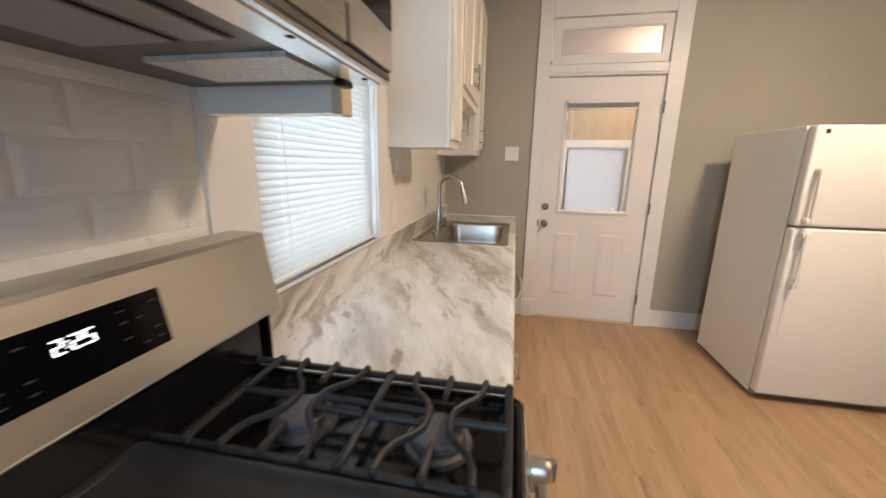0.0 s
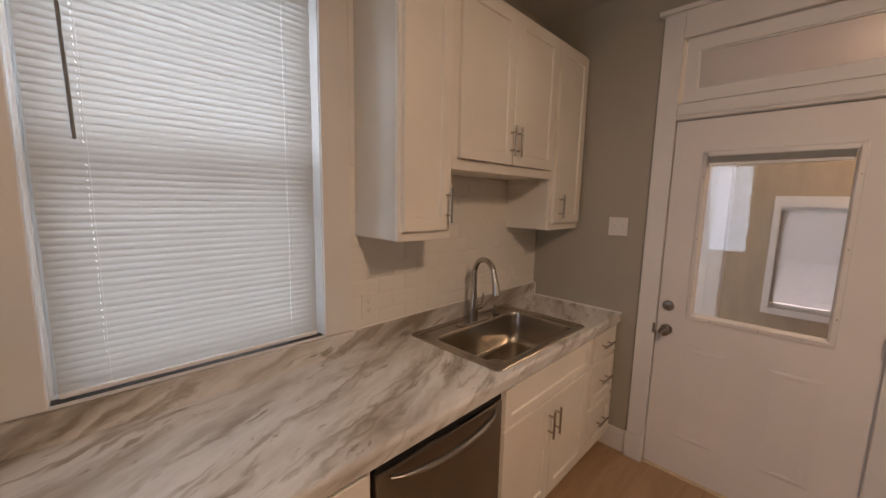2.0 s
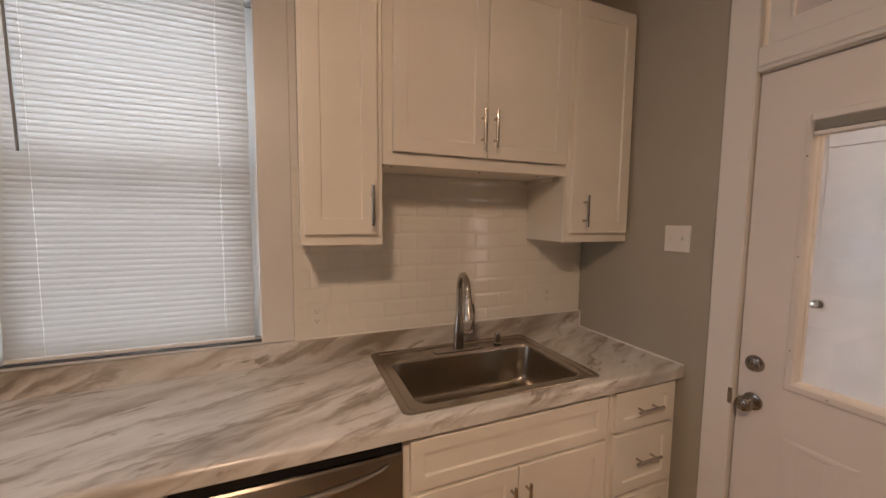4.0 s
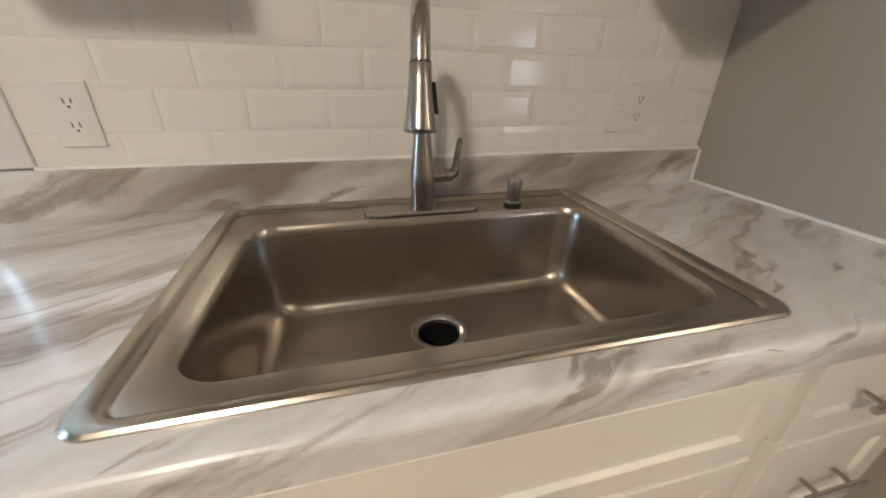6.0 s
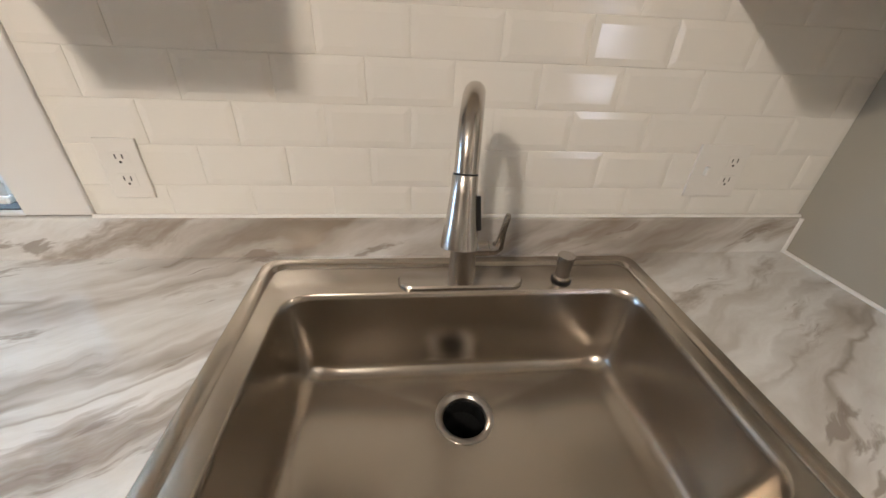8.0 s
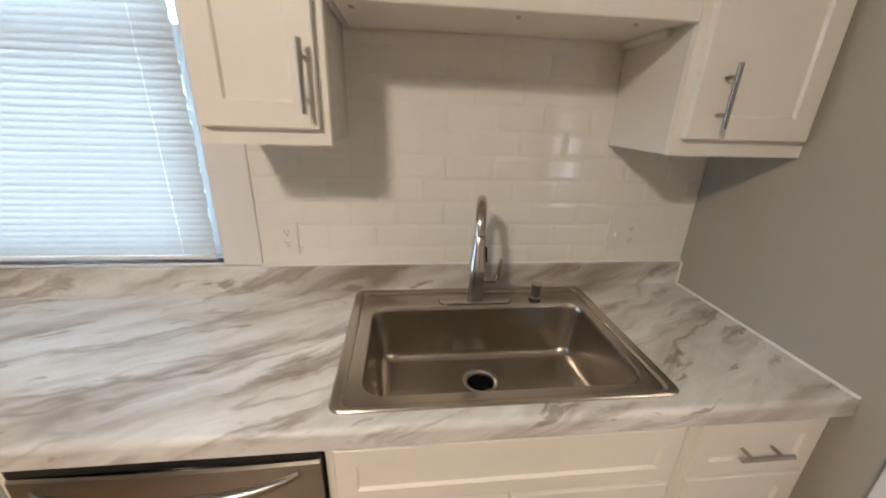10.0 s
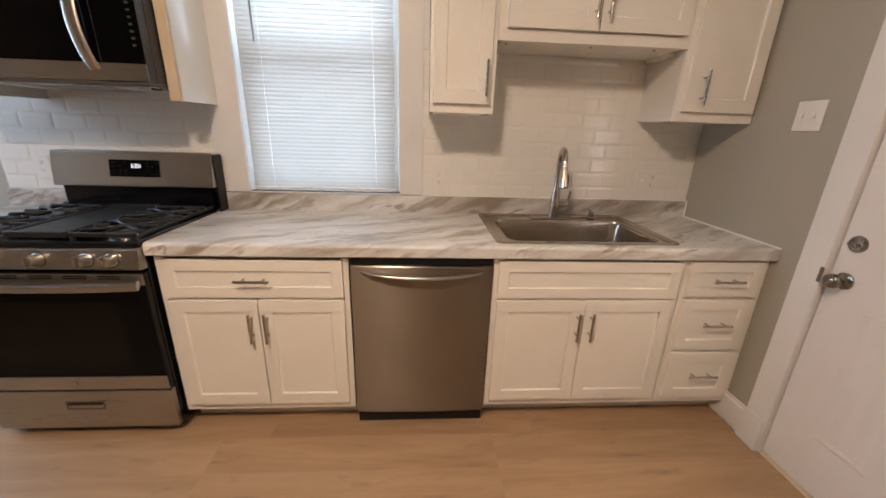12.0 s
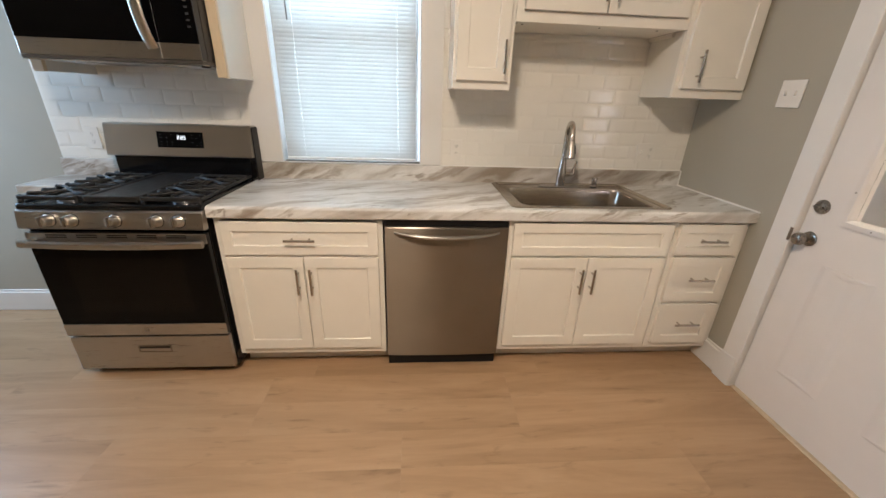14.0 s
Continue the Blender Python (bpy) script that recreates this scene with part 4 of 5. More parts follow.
bm = bmesh.new()
pr = [(0.641, 0.806), (0.675, 0.808), (0.683, 0.815), (0.672, 0.886), (0.664, 0.894), (0.641, 0.895)]
a = [bm.verts.new((x, RY0 + 0.001, z)) for x, z in pr]
b = [bm.verts.new((x, RY1 - 0.001, z)) for x, z in pr]
for k in range(len(pr)):
    bm.faces.new((a[k], a[(k + 1) % len(pr)], b[(k + 1) % len(pr)], b[k]))
bm.faces.new(a)
bm.faces.new(b[::-1])
fp = part("control_panel", bm, STEEL_Y, rg, "stainless knob panel")
for ky in (-3.275, -3.183, -3.008, -2.835, -2.745):
    kn = part("knob", lathe([(0.027, 0.0), (0.027, 0.004), (0.0225, 0.007), (0.0215, 0.028), (0.0205, 0.036), (0.017, 0.040), (0.0, 0.041)], 28, pose(0.677, ky, 0.850, 0, 81, 0)), STEEL_GUARD, fp, "steel burner knob", True)
    part("knob_skirt", lathe([(0.030, 0.0), (0.030, 0.0025), (0.0272, 0.003)], 28, pose(0.6765, ky, 0.850, 0, 81, 0)), DARK_GREY, kn, "dark ring", True)
    part("knob_grip", box(0.702, 0.7245, ky - 0.0055, ky + 0.0055, 0.834, 0.876, 0.004, 2), STEEL_Z, kn)
# cooktop pan with rounded rim
bm = bmesh.new()
tx0, tx1 = 0.075, 0.668
rings = [rounded_ring(bm, tx0, tx1, RY0, RY1, 0.02, 0.8955), rounded_ring(bm, tx0, tx1, RY0, RY1, 0.02, 0.914), rounded_ring(bm, tx0 + 0.006, tx1 - 0.006, RY0 + 0.006, RY1 - 0.006, 0.018, 0.920),
         rounded_ring(bm, tx0 + 0.018, tx1 - 0.018, RY0 + 0.018, RY1 - 0.018, 0.015, 0.919), rounded_ring(bm, tx0 + 0.03, tx1 - 0.03, RY0 + 0.03, RY1 - 0.03, 0.02, 0.909)]
loft(bm, rings)
bm.faces.new(rings[-1])
ct = part("cooktop", bm, BLACK_ENAMEL, rg, "black enamel cooktop", True)
for bx in (0.285, 0.527):
    for by in (-2.785, -3.278):
        bu = part("burner", lathe([(0.058, 0.909), (0.055, 0.917), (0.047, 0.919), (0.045, 0.928), (0.0, 0.928)], 28, pose(bx, by, 0)), BURNER, ct, "grey metal burner base", True)
        part("burner_cap", lathe([(0.043, 0.9282), (0.044, 0.933), (0.040, 0.9365), (0.0, 0.9375)], 28, pose(bx, by, 0)), BURNER_CAP, bu, "grey enamel burner cap", True)


def bar(points, r=0.0058):
    return tube(points, r, 8, 1.25)


def grate(ya, yb):
    """A cast-iron grate over two burners: side rails, cross bars and curved fingers."""
    zt = 0.948
    g = bmesh.new()
    xa, xb = 0.092, 0.640
    for y in (ya + 0.008, yb - 0.008):
        join(g, box(xa, xb, y - 0.007, y + 0.007, 0.930, 0.943, 0.003))
    for x in (xa, xb):
        join(g, box(x - 0.007, x + 0.007, ya + 0.002, yb - 0.002, 0.930, 0.949, 0.003))
    join(g, box(0.400, 0.412, ya + 0.002, yb - 0.002, 0.934, 0.949, 0.003))
    ym = (ya + yb) / 2
    for bx in (0.285, 0.527):
        # bars that pinch in towards the burner on their way from rail to rail
        half = [(0.0, 0.068), (0.030, 0.066), (0.054, 0.056), (0.074, 0.036), (0.094, 0.022), (0.112, 0.019)]
        for q in (-1, 1):
            pts_ = [(bx + q * o, yb - 0.006 - d, zt) for d, o in half] + [(bx + q * o, ya + 0.006 + d, zt) for d, o in half[::-1]]
            join(g, bar(pts_))
        for q, yy in ((1, yb - 0.006), (-1, ya + 0.006)):
            join(g, bar([(bx, yy, zt), (bx, yy - q * 0.062, zt)]))
    join(g, bar([(0.159, ya + 0.006, zt), (0.159, yb - 0.006, zt)]))
    join(g, bar([(0.159, ym + 0.006, zt), (0.255, ym + 0.006, zt)]))
    for dy in (-0.014, 0.014):
        join(g, bar([(0.310, ym + dy, zt), (0.400, ym + dy, zt)]))
        join(g, bar([(0.412, ym + dy, zt), (0.502, ym + dy, zt)]))
    join(g, bar([(0.552, ym, zt), (xb, ym, zt)]))
    for x in (xa, 0.159, 0.217, 0.285, 0.353, 0.406, 0.459, 0.527, 0.595, xb):
        for q, yy in ((1, yb - 0.004), (-1, ya + 0.004)):
            join(g, bar([(x, yy, 0.936), (x, yy - q * 0.002, zt - 0.002), (x, yy - q * 0.012, zt)]))
    for x in (xa, xb):
        for y in (ya + 0.010, yb - 0.010):
            join(g, box(x - 0.008, x + 0.008, y - 0.008, y + 0.008, 0.9105, 0.931, 0.002))
    return g


part("grate", grate(-2.904, -2.650), CAST_IRON, rg, "cast-iron burner grate", True)
part("grate", grate(-3.402, -3.156), CAST_IRON, rg, "cast-iron burner grate", True)
bm = bmesh.new()
rings = [rounded_ring(bm, 0.090, 0.642, -3.150, -2.914, 0.02, 0.926), rounded_ring(bm, 0.090, 0.642, -3.150, -2.914, 0.02, 0.946), rounded_ring(bm, 0.095, 0.637, -3.145, -2.919, 0.02, 0.949),
         rounded_ring(bm, 0.106, 0.626, -3.134, -2.930, 0.016, 0.948), rounded_ring(bm, 0.112, 0.620, -3.128, -2.936, 0.016, 0.943)]
loft(bm, rings)
bm.faces.new(rings[-1])
bm.faces.new(rings[0][::-1])
gr = part("griddle", bm, CAST_IRON, rg, "flat cast-iron griddle plate", True)
for fx in (0.11, 0.62):
    for fy in (-3.13, -2.935):
        part("griddle_foot", box(fx - 0.008, fx + 0.008, fy - 0.008, fy + 0.008, 0.9095, 0.926), CAST_IRON, gr)
# back guard
part("riser", boxes((0.03, 0.100, RY0 + 0.04, RY1 - 0.002, 0.9205, 1.044)), BLACK_ENAMEL, rg)
bm = bmesh.new()
pr = [(0.03, 1.045), (0.133, 1.045), (0.136, 1.050), (0.110, 1.205), (0.103, 1.212), (0.03, 1.212)]
a = [bm.verts.new((x, RY0 + 0.030, z)) for x, z in pr]
b = [bm.verts.new((x, RY1 + 0.026, z)) for x, z in pr]
for k in range(len(pr)):
    bm.faces.new((a[k], a[(k + 1) % len(pr)], b[(k + 1) % len(pr)], b[k]))
bm.faces.new(a)
bm.faces.new(b[::-1])
bgd = part("back_guard", bm, STEEL_GUARD, rg, "brushed stainless back guard")
part("end_cap", box(0.025, 0.104, RY1 + 0.0262, RY1 + 0.032, 0.9135, 1.206, 0.003), BLACK_PLASTIC, rg)
part("guard_lip", tube([(0.1335, RY0 + 0.032, 1.0475), (0.1335, RY1 + 0.024, 1.0475)], 0.0036, 10), STEEL_Y, bgd, "rolled steel lower lip", True)


def on_guard(y, z, out):
    """A point on the sloping face of the back guard."""
    return Vector((0.136 - (z - 1.050) * 0.1677 + out, y, z))


def guard_plate(ya, yb, za, zb, o0, o1):
    bm = bmesh.new()
    r0 = [bm.verts.new(on_guard(y, z, o0)) for y, z in ((ya, za), (yb, za), (yb, zb), (ya, zb))]
    r1 = [bm.verts.new(on_guard(y, z, o1)) for y, z in ((ya, za), (yb, za), (yb, zb), (ya, zb))]
    loft(bm, [r0, r1])
    bm.faces.new(r1)
    return bm


disp = part("display", guard_plate(-3.108, -2.868, 1.092, 1.174, -0.001, 0.0012), BLACK_GLASS, bgd, "black control display")


SEGMENTS = {"2": "abged", "5": "afgcd"}


def segment_digit(ch, y, z, w, h, parent):
    """A lit seven-segment figure on the display, its lower corner at y, z."""
    t, g = 0.0019, 0.0005
    rows = {"a": (0, w, h - t, h), "g": (0, w, (h - t) / 2, (h + t) / 2), "d": (0, w, 0, t), "f": (0, t, h / 2 + g, h - t - g), "b": (w - t, w, h / 2 + g, h - t - g),
            "e": (0, t, t + g, h / 2 - g), "c": (w - t, w, t + g, h / 2 - g)}
    bm = bmesh.new()
    for k in SEGMENTS[ch]:
        ya, yb, za, zb = rows[k]
        join(bm, guard_plate(y + ya, y + yb, z + za, z + zb, 0.0012, 0.0017))
    part("digit", bm, DIGIT, parent, "glowing white figure")


for ch, dy_ in (("2", -0.026), ("2", -0.0075), ("5", 0.007)):
    segment_digit(ch, -2.978 + dy_, 1.1355, 0.0105, 0.0185, disp)
for dz_ in (0.0045, 0.0115):
    part("colon_dot", guard_plate(-2.9905, -2.9885, 1.1355 + dz_, 1.1355 + dz_ + 0.002, 0.0012, 0.0017), DIGIT, disp)
rt = random.Random(3)
LEGEND = plain("legend_grey", (0.035, 0.035, 0.038), 0.5)
for yy in (-3.092, -3.062, -3.035, -2.930, -2.908, -2.886):
    for zz_ in (1.105, 1.120, 1.142, 1.158):
        if rt.random() < 0.7:
            part("legend_bar", guard_plate(yy, yy + 0.009, zz_, zz_ + 0.0022, 0.0012, 0.0016), LEGEND, disp)

# ---- microwave ----
mw = thing("microwave", "stainless steel over-range microwave with black glass door", "microwave")
MY0, MY1 = -3.392, -2.645
part("body", box(0.0085, 0.362, MY0, MY1, 1.506, 1.930, 0.002), DARK_GREY, mw)
part("side_skin", box(0.020, 0.362, MY1 + 0.0002, MY1 + 0.002, 1.520, 1.93), DARK_GREY, mw)
dm = part("door", box(0.364, 0.407, MY0, -2.812, 1.507, 1.928, 0.003, 2), STEEL_Y, mw, "stainless door")
part("door_glass", box(0.4072, 0.410, MY0 + 0.004, -2.8125, 1.572, 1.924, 0.001), BLACK_GLASS, dm, "black door glass")
cp = part("control_panel", box(0.364, 0.4065, -2.811, MY1, 1.507, 1.928, 0.003, 2), DARK_GREY, mw)
part("lower_band", box(0.4067, 0.4095, -2.8105, MY1 - 0.0005, 1.509, 1.5715, 0.0008), STEEL_Y, cp, "stainless band")
part("control_glass", box(0.4067, 0.410, -2.8105, MY1 - 0.001, 1.572, 1.924, 0.001), BLACK_GLASS, cp, "black control glass")
for k in range(11):
    part("key_legend", box(0.4101, 0.4104, -2.680, -2.667, 1.632 + k * 0.024, 1.640 + k * 0.024), LEGEND, cp)
hp = []
for k in range(15):
    u = k / 14
    hp.append((0.411 + 0.040 * (1 - (2 * u - 1) ** 2) ** 0.8, -2.850 + 0.012 * (2 * u - 1) ** 2, 1.548 + 0.35 * u))
part("handle", tube(hp, [0.0075] * 15, 16, 3.3, (0, 1, 0)), STEEL_GUARD, dm, "curved stainless handle", True)
part("base_plate", box(0.0085, 0.405, MY0, MY1, 1.494, 1.5058, 0.002), UNDER, mw, "dark brown-grey underside")
part("front_grille", boxes((0.346, 0.390, MY0 + 0.004, MY1 - 0.004, 1.488, 1.4938), (0.393, 0.405, MY0 + 0.004, MY1 - 0.004, 1.488, 1.4938), bev=0.0015), BRIGHT_STRIP, mw, "shiny front underside strip")
for fx in (0.382,):
    for fy in (-2.70, -2.90, -3.14, -3.34):
        part("screw", lathe([(0, -0.0015), (0.004, -0.001), (0.005, 0)], 8, pose(fx, fy, 1.488)), BLACK_PLASTIC, mw)
for ya, yb in ((-2.835, -2.712), (-3.325, -3.202)):
    ft = part("grease_filter", box(0.125, 0.332, ya, yb, 1.487, 1.4938, 0.001), FILTER, mw, "aluminium mesh grease filter")
    part("filter_rim", boxes((0.121, 0.1248, ya - 0.003, yb + 0.003, 1.4865, 1.4938), (0.3322, 0.335, ya - 0.003, yb + 0.003, 1.4865, 1.4938), (0.1248, 0.3322, ya - 0.003, ya - 0.0002, 1.4865, 1.4938), (0.1248, 0.3322, yb + 0.0002, yb + 0.003, 1.4865, 1.4938)), FILTER, ft)
for xa, xb in ((0.100, 0.225), (0.250, 0.300)):
    part("lamp_cover", box(xa, xb, -3.160, -2.895, 1.490, 1.4938, 0.001), LENS, mw, "clouded lamp cover")
    part("cover_gap", box(xa - 0.005, xb + 0.005, -3.165, -2.890, 1.4925, 1.4939), BLACK_PLASTIC, mw)
# small black block near the right end of the underside
part("black_block", box(0.322, 0.343, -2.69, -2.655, 1.482, 1.4938, 0.004, 2), BLACK_PLASTIC, mw)

# ---- refrigerator ----
fr = thing("refrigerator", "white top-freezer refrigerator against the wall", "refrigerator")
FX0, FX1, FYF, FYB, FH = 2.116, 2.84, -1.020, -0.290, 1.590
part("body", box(FX0, FX1, FYF + 0.075, FYB, 0.022, FH, 0.006, 2), FRIDGE, fr)
part("gasket", box(FX0 + 0.012, FX1 - 0.012, FYF + 0.066, FYF + 0.0748, 0.09, FH - 0.01), FRIDGE_GAP, fr)
part("base_grille", box(FX0 + 0.01, FX1 - 0.01, FYF + 0.055, FYF + 0.075, 0.012, 0.049, 0.003), FRIDGE_GAP, fr, "grey base grille")
for k in range(2):
    part("grille_slot", box(FX0 + 0.05, FX1 - 0.05, FYF + 0.0535, FYF + 0.0548, 0.019 + k * 0.014, 0.025 + k * 0.014), FRIDGE_GAP, fr)
for fx in (FX0 + 0.05, FX1 - 0.05):
    for fy in (FYF + 0.12, FYB - 0.06):
        part("foot", lathe([(0.018, 0), (0.018, 0.02), (0.010, 0.036)], 12, pose(fx, fy, 0)), FRIDGE_GAP, fr)
d1 = part("freezer_door", box(FX0, FX1, FYF, FYF + 0.065, 1.066, FH - 0.002, 0.014, 4), FRIDGE, fr, "white freezer door", True)
d2 = part("fridge_door", box(FX0, FX1, FYF, FYF + 0.065, 0.050, 1.056, 0.014, 4), FRIDGE, fr, "white fresh-food door", True)


def fridge_handle(parent, za, zb, tail):
    hx = FX0 + 0.040
    bm = tube([(hx, FYF - 0.038, za), (hx, FYF - 0.042, (za + zb) / 2), (hx, FYF - 0.038, zb)], 0.012, 14, 0.8)
    for z, hw in ((za + 0.006, 0.020 if tail == 0 else 0.015), (zb - 0.006, 0.012 if tail == 0 else 0.020)):
        box(hx - hw, hx + hw, FYF - 0.045, FYF + 0.002, z - 0.017, z + 0.017, 0.007, 3, into=bm)
    part("handle", bm, FRIDGE, parent, "white moulded handle", True)
    if tail:
        part("handle_trim", box(hx - 0.006, hx + 0.006, FYF - 0.006, FYF + 0.001, tail, za - 0.018, 0.002), FRIDGE, parent)


fridge_handle(d1, 1.092, 1.36, 0)
fridge_handle(d2, 0.735, 1.030, 0.43)
part("badge", box(FX0 + 0.040, FX0 + 0.060, FYF - 0.002, FYF + 0.001, 1.545, 1.567, 0.001), LEGEND, d1)
part("top_hinge", box(FX1 - 0.08, FX1 - 0.01, FYF + 0.01, FYF + 0.10, FH - 0.001, FH + 0.014, 0.003), FRIDGE, fr)

# ---- wall plates ----


def plate_x(ya, yb, za, zb, kinds, label):
    """A cover plate on the tiled wall with duplex sockets or a rocker."""
    o = thing("wall_outlet", label, "outlet", "wall outlets")
    part("cover_plate", box(0.0075, 0.0135, ya, yb, za, zb, 0.002, 2), PLATE, o)
    w = (yb - ya) / len(kinds)
    for i, kd in enumerate(kinds):
        yc, zc = ya + w * (i + 0.5), (za + zb) / 2
        if kd == "duplex":
            for s in (-1, 1):
                f = part("socket", box(0.0125, 0.0141, yc - 0.016, yc + 0.016, zc + s * 0.021 - 0.013, zc + s * 0.021 + 0.013, 0.0005), PLATE, o)
                for dy in (-0.006, 0.006):
                    part("slot", box(0.0138, 0.0145, yc + dy - 0.001, yc + dy + 0.001, zc + s * 0.021 - 0.001, zc + s * 0.021 + 0.008), SLOT, f)
                part("ground_hole", lathe([(0.0024, 0), (0.0024, 0.0005), (0, 0.0005)], 10, pose(0.0141, yc, zc + s * 0.021 - 0.007, 0, 90, 0)), SLOT, f)
        else:
            f = part("toggle", box(0.0130, 0.024, yc - 0.005, yc + 0.005, zc - 0.008, zc + 0.012, 0.002), PLATE, o)
    return o


plate_x(-1.500, -1.428, 1.046, 1.162, ["duplex"], "white duplex outlet on the tiles by the window")
plate_x(-0.325, -0.208, 1.055, 1.171, ["toggle", "duplex"], "white switch and outlet plate on the tiles")
plate_x(-3.556, -3.486, 1.060, 1.178, ["duplex"], "white duplex outlet on the tiles by the range")
sw = thing("light_switch", "white double toggle switch plate on the wall", "switch")
part("cover_plate", box(0.526, 0.641, -0.006, -0.0005, 1.400, 1.516, 0.002, 2), PLATE, sw)
for sx in (0.560, 0.607):
    tg = part("toggle", box(sx - 0.005, sx + 0.005, -0.017, -0.0061, 1.450, 1.470, 0.002), PLATE, sw)
    part("toggle_slot", box(sx - 0.008, sx + 0.008, -0.0068, -0.0061, 1.445, 1.472), CAULK, tg)
    for sz in (1.428, 1.488):
        part("screw", lathe([(0.003, 0), (0.003, 0.001), (0, 0.0012)], 8, pose(sx, -0.006, sz, 90)), PLATE, sw)

# ceiling lamp base above the lamp
cl = thing("ceiling_light", "round flush ceiling light in the kitchen", "ceiling light")
part("canopy", lathe([(0.16, CEIL_Z - 0.001), (0.16, CEIL_Z - 0.09), (0.155, CEIL_Z - 0.10), (0.0, CEIL_Z - 0.101)], 32, pose(2.27, -2.05, 0)), PLATE, cl, smooth=True)

# ---- back porch behind the door ----
PY = 1.78
structure("porch_floor", box(-0.6, 3.2, 0.14, PY + 0.12, -0.12, -0.002), SUBFLOOR, "brown porch floor")
structure("porch_ceiling", box(-0.6, 3.2, 0.14, PY + 0.12, 2.62, 2.72), PORCH_WHITE, "white porch ceiling")
structure("porch_wall_west", box(-0.75, -0.6, 0.14, PY + 0.12, 0, 2.72), PORCH_WHITE, "white porch wall")
PE = (0.78, 1.26, 0.74, 1.62)
structure("porch_wall_east", boxes((3.2, 3.35, 0.14, PE[0], 0, 2.72), (3.2, 3.35, PE[1], PY + 0.12, 0, 2.72), (3.2, 3.35, PE[0], PE[1], 0, PE[2]), (3.2, 3.35, PE[0], PE[1], PE[3], 2.72)), PORCH_WALL, "tan porch wall with a side window")
pe = thing("window_4", "white framed porch side window full of daylight", "window")
tagged(pe, kind="structure")
part("window_frame", boxes((3.23, 3.29, PE[0] + 0.001, PE[0] + 0.03, PE[2] + 0.001, PE[3] - 0.001), (3.23, 3.29, PE[1] - 0.03, PE[1] - 0.001, PE[2] + 0.001, PE[3] - 0.001),
                           (3.23, 3.29, PE[0] + 0.03, PE[1] - 0.03, PE[2] + 0.001, PE[2] + 0.03), (3.23, 3.29, PE[0] + 0.03, PE[1] - 0.03, PE[3] - 0.03, PE[3] - 0.001)), VINYL, pe)
pq = part("pane", box(3.258, 3.262, PE[0] + 0.03, PE[1] - 0.03, PE[2] + 0.03, PE[3] - 0.03), GLASS, pe)
pq.visible_shadow = False
structure("backdrop_porch_side", box(4.9, 4.95, 0.2, 4.2, -0.5, 4.5), PORCH_DAY, "pale daylight beside the porch")
PW = (1.25, 1.98, 0.74, 1.60)
structure("porch_wall_north_white", box(-0.6, 0.92, PY, PY + 0.12, 0, 2.72), PORCH_WHITE, "white painted stretch of porch wall")
structure("porch_wall_north", boxes((0.92, PW[0], PY, PY + 0.12, 0, 2.72), (PW[1], 3.2, PY, PY + 0.12, 0, 2.72), (PW[0], PW[1], PY, PY + 0.12, 0, PW[2]), (PW[0], PW[1], PY, PY + 0.12, PW[3], 2.72)), PORCH_WALL, "tan boarded porch wall")
structure("trim_porch_casing", boxes((PW[0] - 0.045, PW[0], PY - 0.018, PY - 0.0005, PW[2] - 0.05, PW[3] + 0.09), (PW[1], PW[1] + 0.045, PY - 0.018, PY - 0.0005, PW[2] - 0.05, PW[3] + 0.09),
                                    (PW[0], PW[1], PY - 0.018, PY - 0.0005, PW[3], PW[3] + 0.09), (PW[0], PW[1], PY - 0.03, PY - 0.0005, PW[2] - 0.05, PW[2])), PORCH_WHITE, "white porch window casing")
pwn = thing("window_3", "white porch window with a drawn mini blind", "window")
tagged(pwn, kind="structure")
part("window_frame", boxes((PW[0], PW[0] + 0.03, PY + 0.03, PY + 0.08, PW[2], PW[3]), (PW[1] - 0.03, PW[1], PY + 0.03, PY + 0.08, PW[2], PW[3]), (PW[0] + 0.03, PW[1] - 0.03, PY + 0.03, PY + 0.08, PW[2], PW[2] + 0.03), (PW[0] + 0.03, PW[1] - 0.03, PY + 0.03, PY + 0.08, PW[3] - 0.03, PW[3])), VINYL, pwn)
pp = part("pane", box(PW[0] + 0.03, PW[1] - 0.03, PY + 0.055, PY + 0.059, PW[2] + 0.03, PW[3] - 0.03), GLASS, pwn)
pp.visible_shadow = False
pb = thing("porch_blind", "white mini blind in the porch window", "blind")
bm = bmesh.new()
z = PW[2] + 0.045
while z < PW[3] - 0.03:
    q = [bm.verts.new(p) for p in ((PW[0] + 0.006, PY + 0.028, z), (PW[1] - 0.006, PY + 0.028, z), (PW[1] - 0.006, PY + 0.018, z + 0.021), (PW[0] + 0.006, PY + 0.018, z + 0.021))]
    bm.faces.new(q)
    z += 0.02
part("slats", bm, SLAT, pb)
part("bottom_rail", box(PW[0] + 0.006, PW[1] - 0.006, PY + 0.012, PY + 0.030, PW[2] + 0.026, PW[2] + 0.042), WHITE_TRIM, pb)
part("headrail", box(PW[0] + 0.004, PW[1] - 0.004, PY + 0.008, PY + 0.0298, PW[3] - 0.03, PW[3] - 0.003), WHITE_TRIM, pb)
pd = thing("door_2", "white porch door in its casing", "door")
tagged(pd, kind="structure")
part("door_leaf", box(-0.02, 0.80, PY - 0.012, PY - 0.001, 0.0, 2.03, 0.002), PORCH_WHITE, pd)
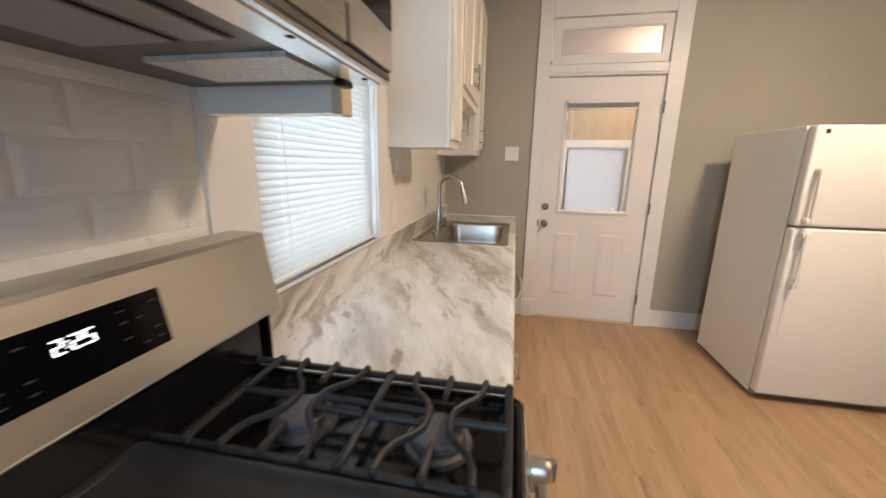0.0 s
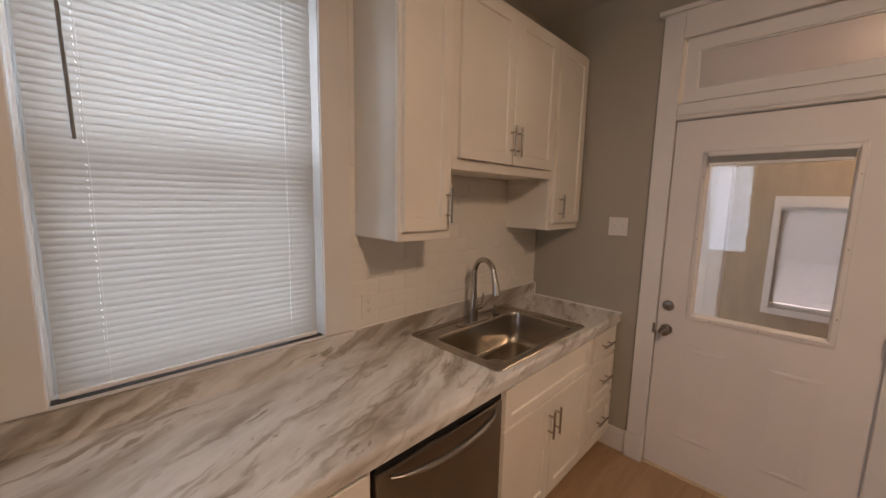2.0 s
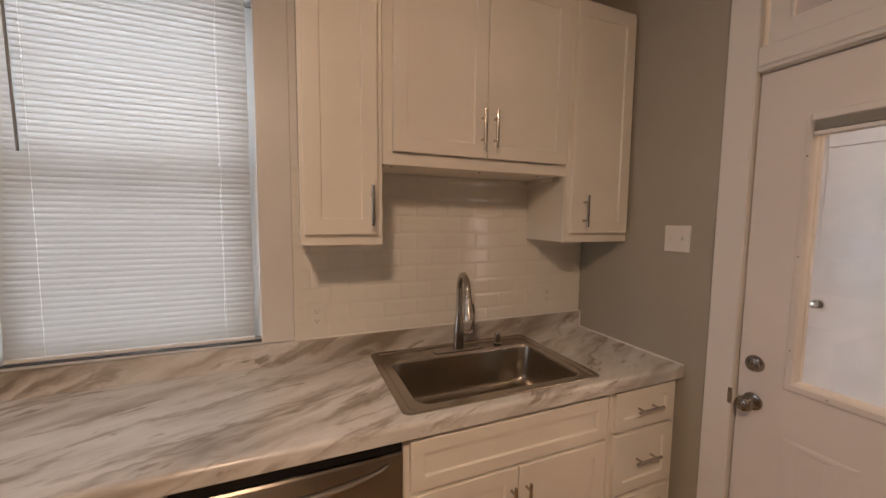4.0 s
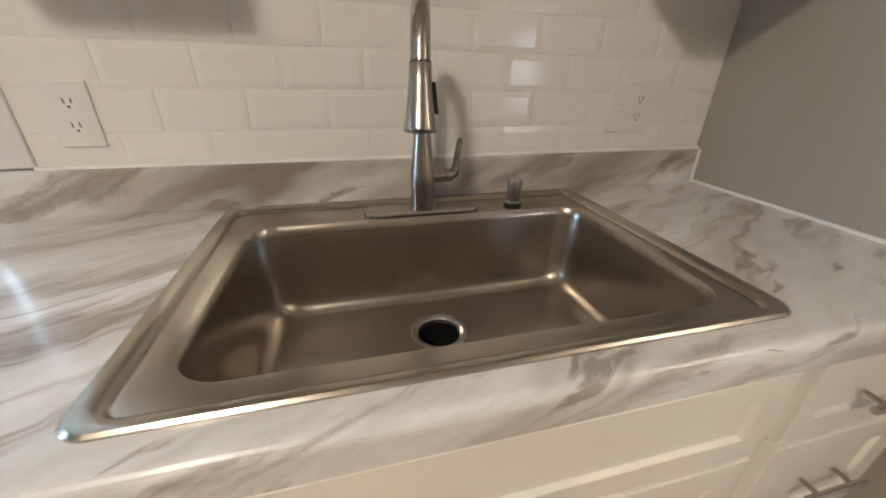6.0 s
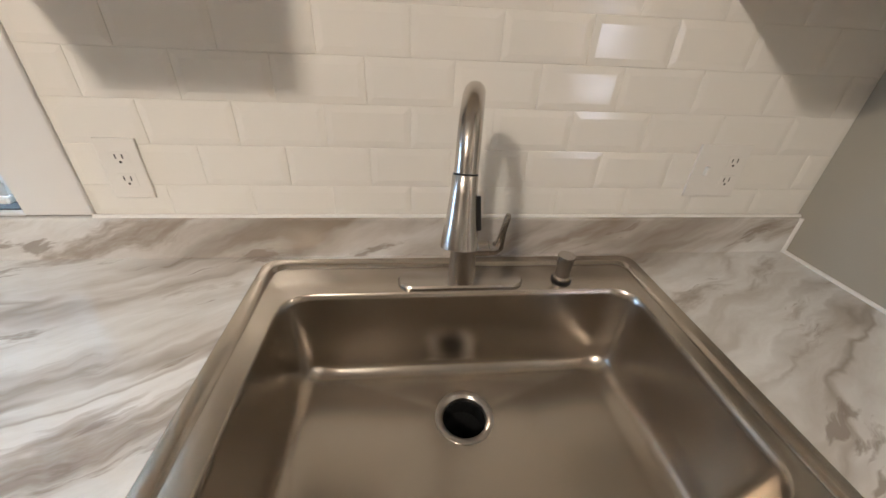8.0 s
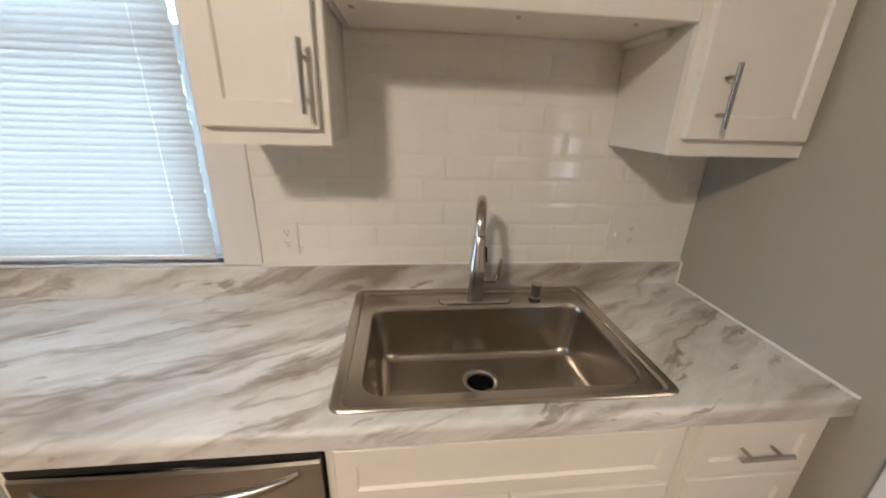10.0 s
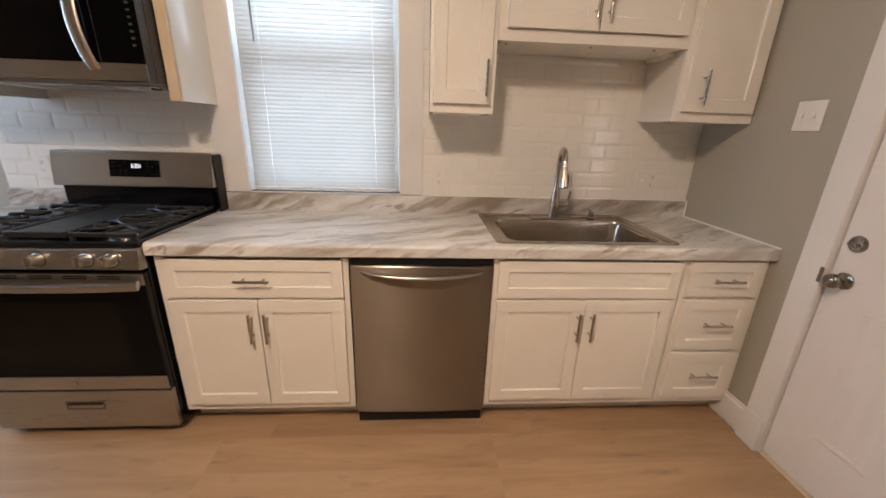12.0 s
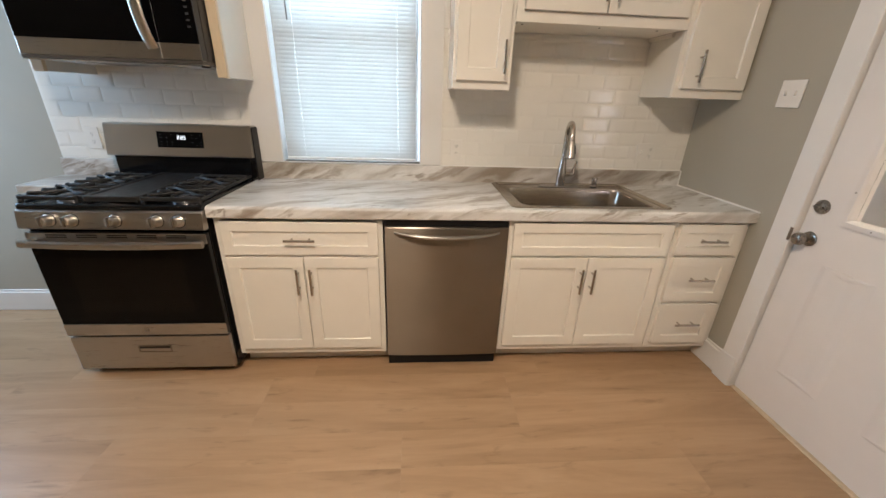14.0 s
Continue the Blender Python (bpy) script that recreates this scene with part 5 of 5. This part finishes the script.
part("casing", boxes((0.802, 0.90, PY - 0.025, PY - 0.001, 0, 2.14), (-0.12, -0.022, PY - 0.025, PY - 0.001, 0, 2.14), (-0.022, 0.802, PY - 0.025, PY - 0.001, 2.032, 2.14)), PORCH_WHITE, pd)
part("knob", lathe([(0, 0.065), (0.018, 0.063), (0.026, 0.05), (0.018, 0.036), (0.011, 0.03), (0.011, 0.012), (0.03, 0.006), (0.03, 0)], 20, pose(0.36, PY - 0.012, 0.98, 90)), BRASS_DARK, pd, smooth=True)

# daylight seen past the blinds
structure("backdrop", box(-2.6, -2.55, -5.5, 1.5, -0.5, 4.5), OUTSIDE, "pale daylight outside")

structure("backdrop_porch", box(-1.5, 4.5, PY + 2.0, PY + 2.05, -0.5, 4.5), PORCH_DAY, "pale daylight outside the porch")

# ---- floor planks ----
PCACHE = {}


def plank_mesh(w, l):
    key = (round(w, 3), round(l, 3))
    if key not in PCACHE:
        bm = bmesh.new()

        def rect(z, i):
            return [bm.verts.new((x, y, z)) for x, y in ((i, i), (w - i, i), (w - i, l - i), (i, l - i))]

        r = [rect(-0.006, 0), rect(-0.0004, 0), rect(0.0, 0.0005)]
        loft(bm, r)
        bm.faces.new(r[-1])
        bmesh.ops.recalc_face_normals(bm, faces=bm.faces)
        me = bpy.data.meshes.new("plank")
        bm.to_mesh(me)
        bm.free()
        me.materials.append(PLANK)
        PCACHE[key] = me
    return PCACHE[key]


PWID, PLEN = 0.181, 1.22
rp = random.Random(11)
x = -0.02
while x < XE:
    y = YS - rp.choice((0.15, 0.42, 0.65, 0.9, 1.1))
    while y < 0.0:
        a, b = max(y, YS), min(y + PLEN, 0.012)
        if b - a > 0.03:
            o = new("plank", plank_mesh(PWID - 0.0002, b - a - 0.0002))
            o.parent = floor
            o.location = (x, a, 0.0)
        y += PLEN
    x += PWID

for c0, r0, w, h in TILES:
    if (w, h) not in TCACHE:
        TCACHE[(w, h)] = tile_mesh(w, h)
    o = new("tile", TCACHE[(w, h)])
    o.parent = wall_west
    o.location = (0.0025 + rp.uniform(0, 0.0004), c0 + TG / 2, r0 + TG / 2)
    o.rotation_euler = (0, radians(rp.uniform(-0.25, 0.25)), radians(rp.uniform(-0.2, 0.2)))
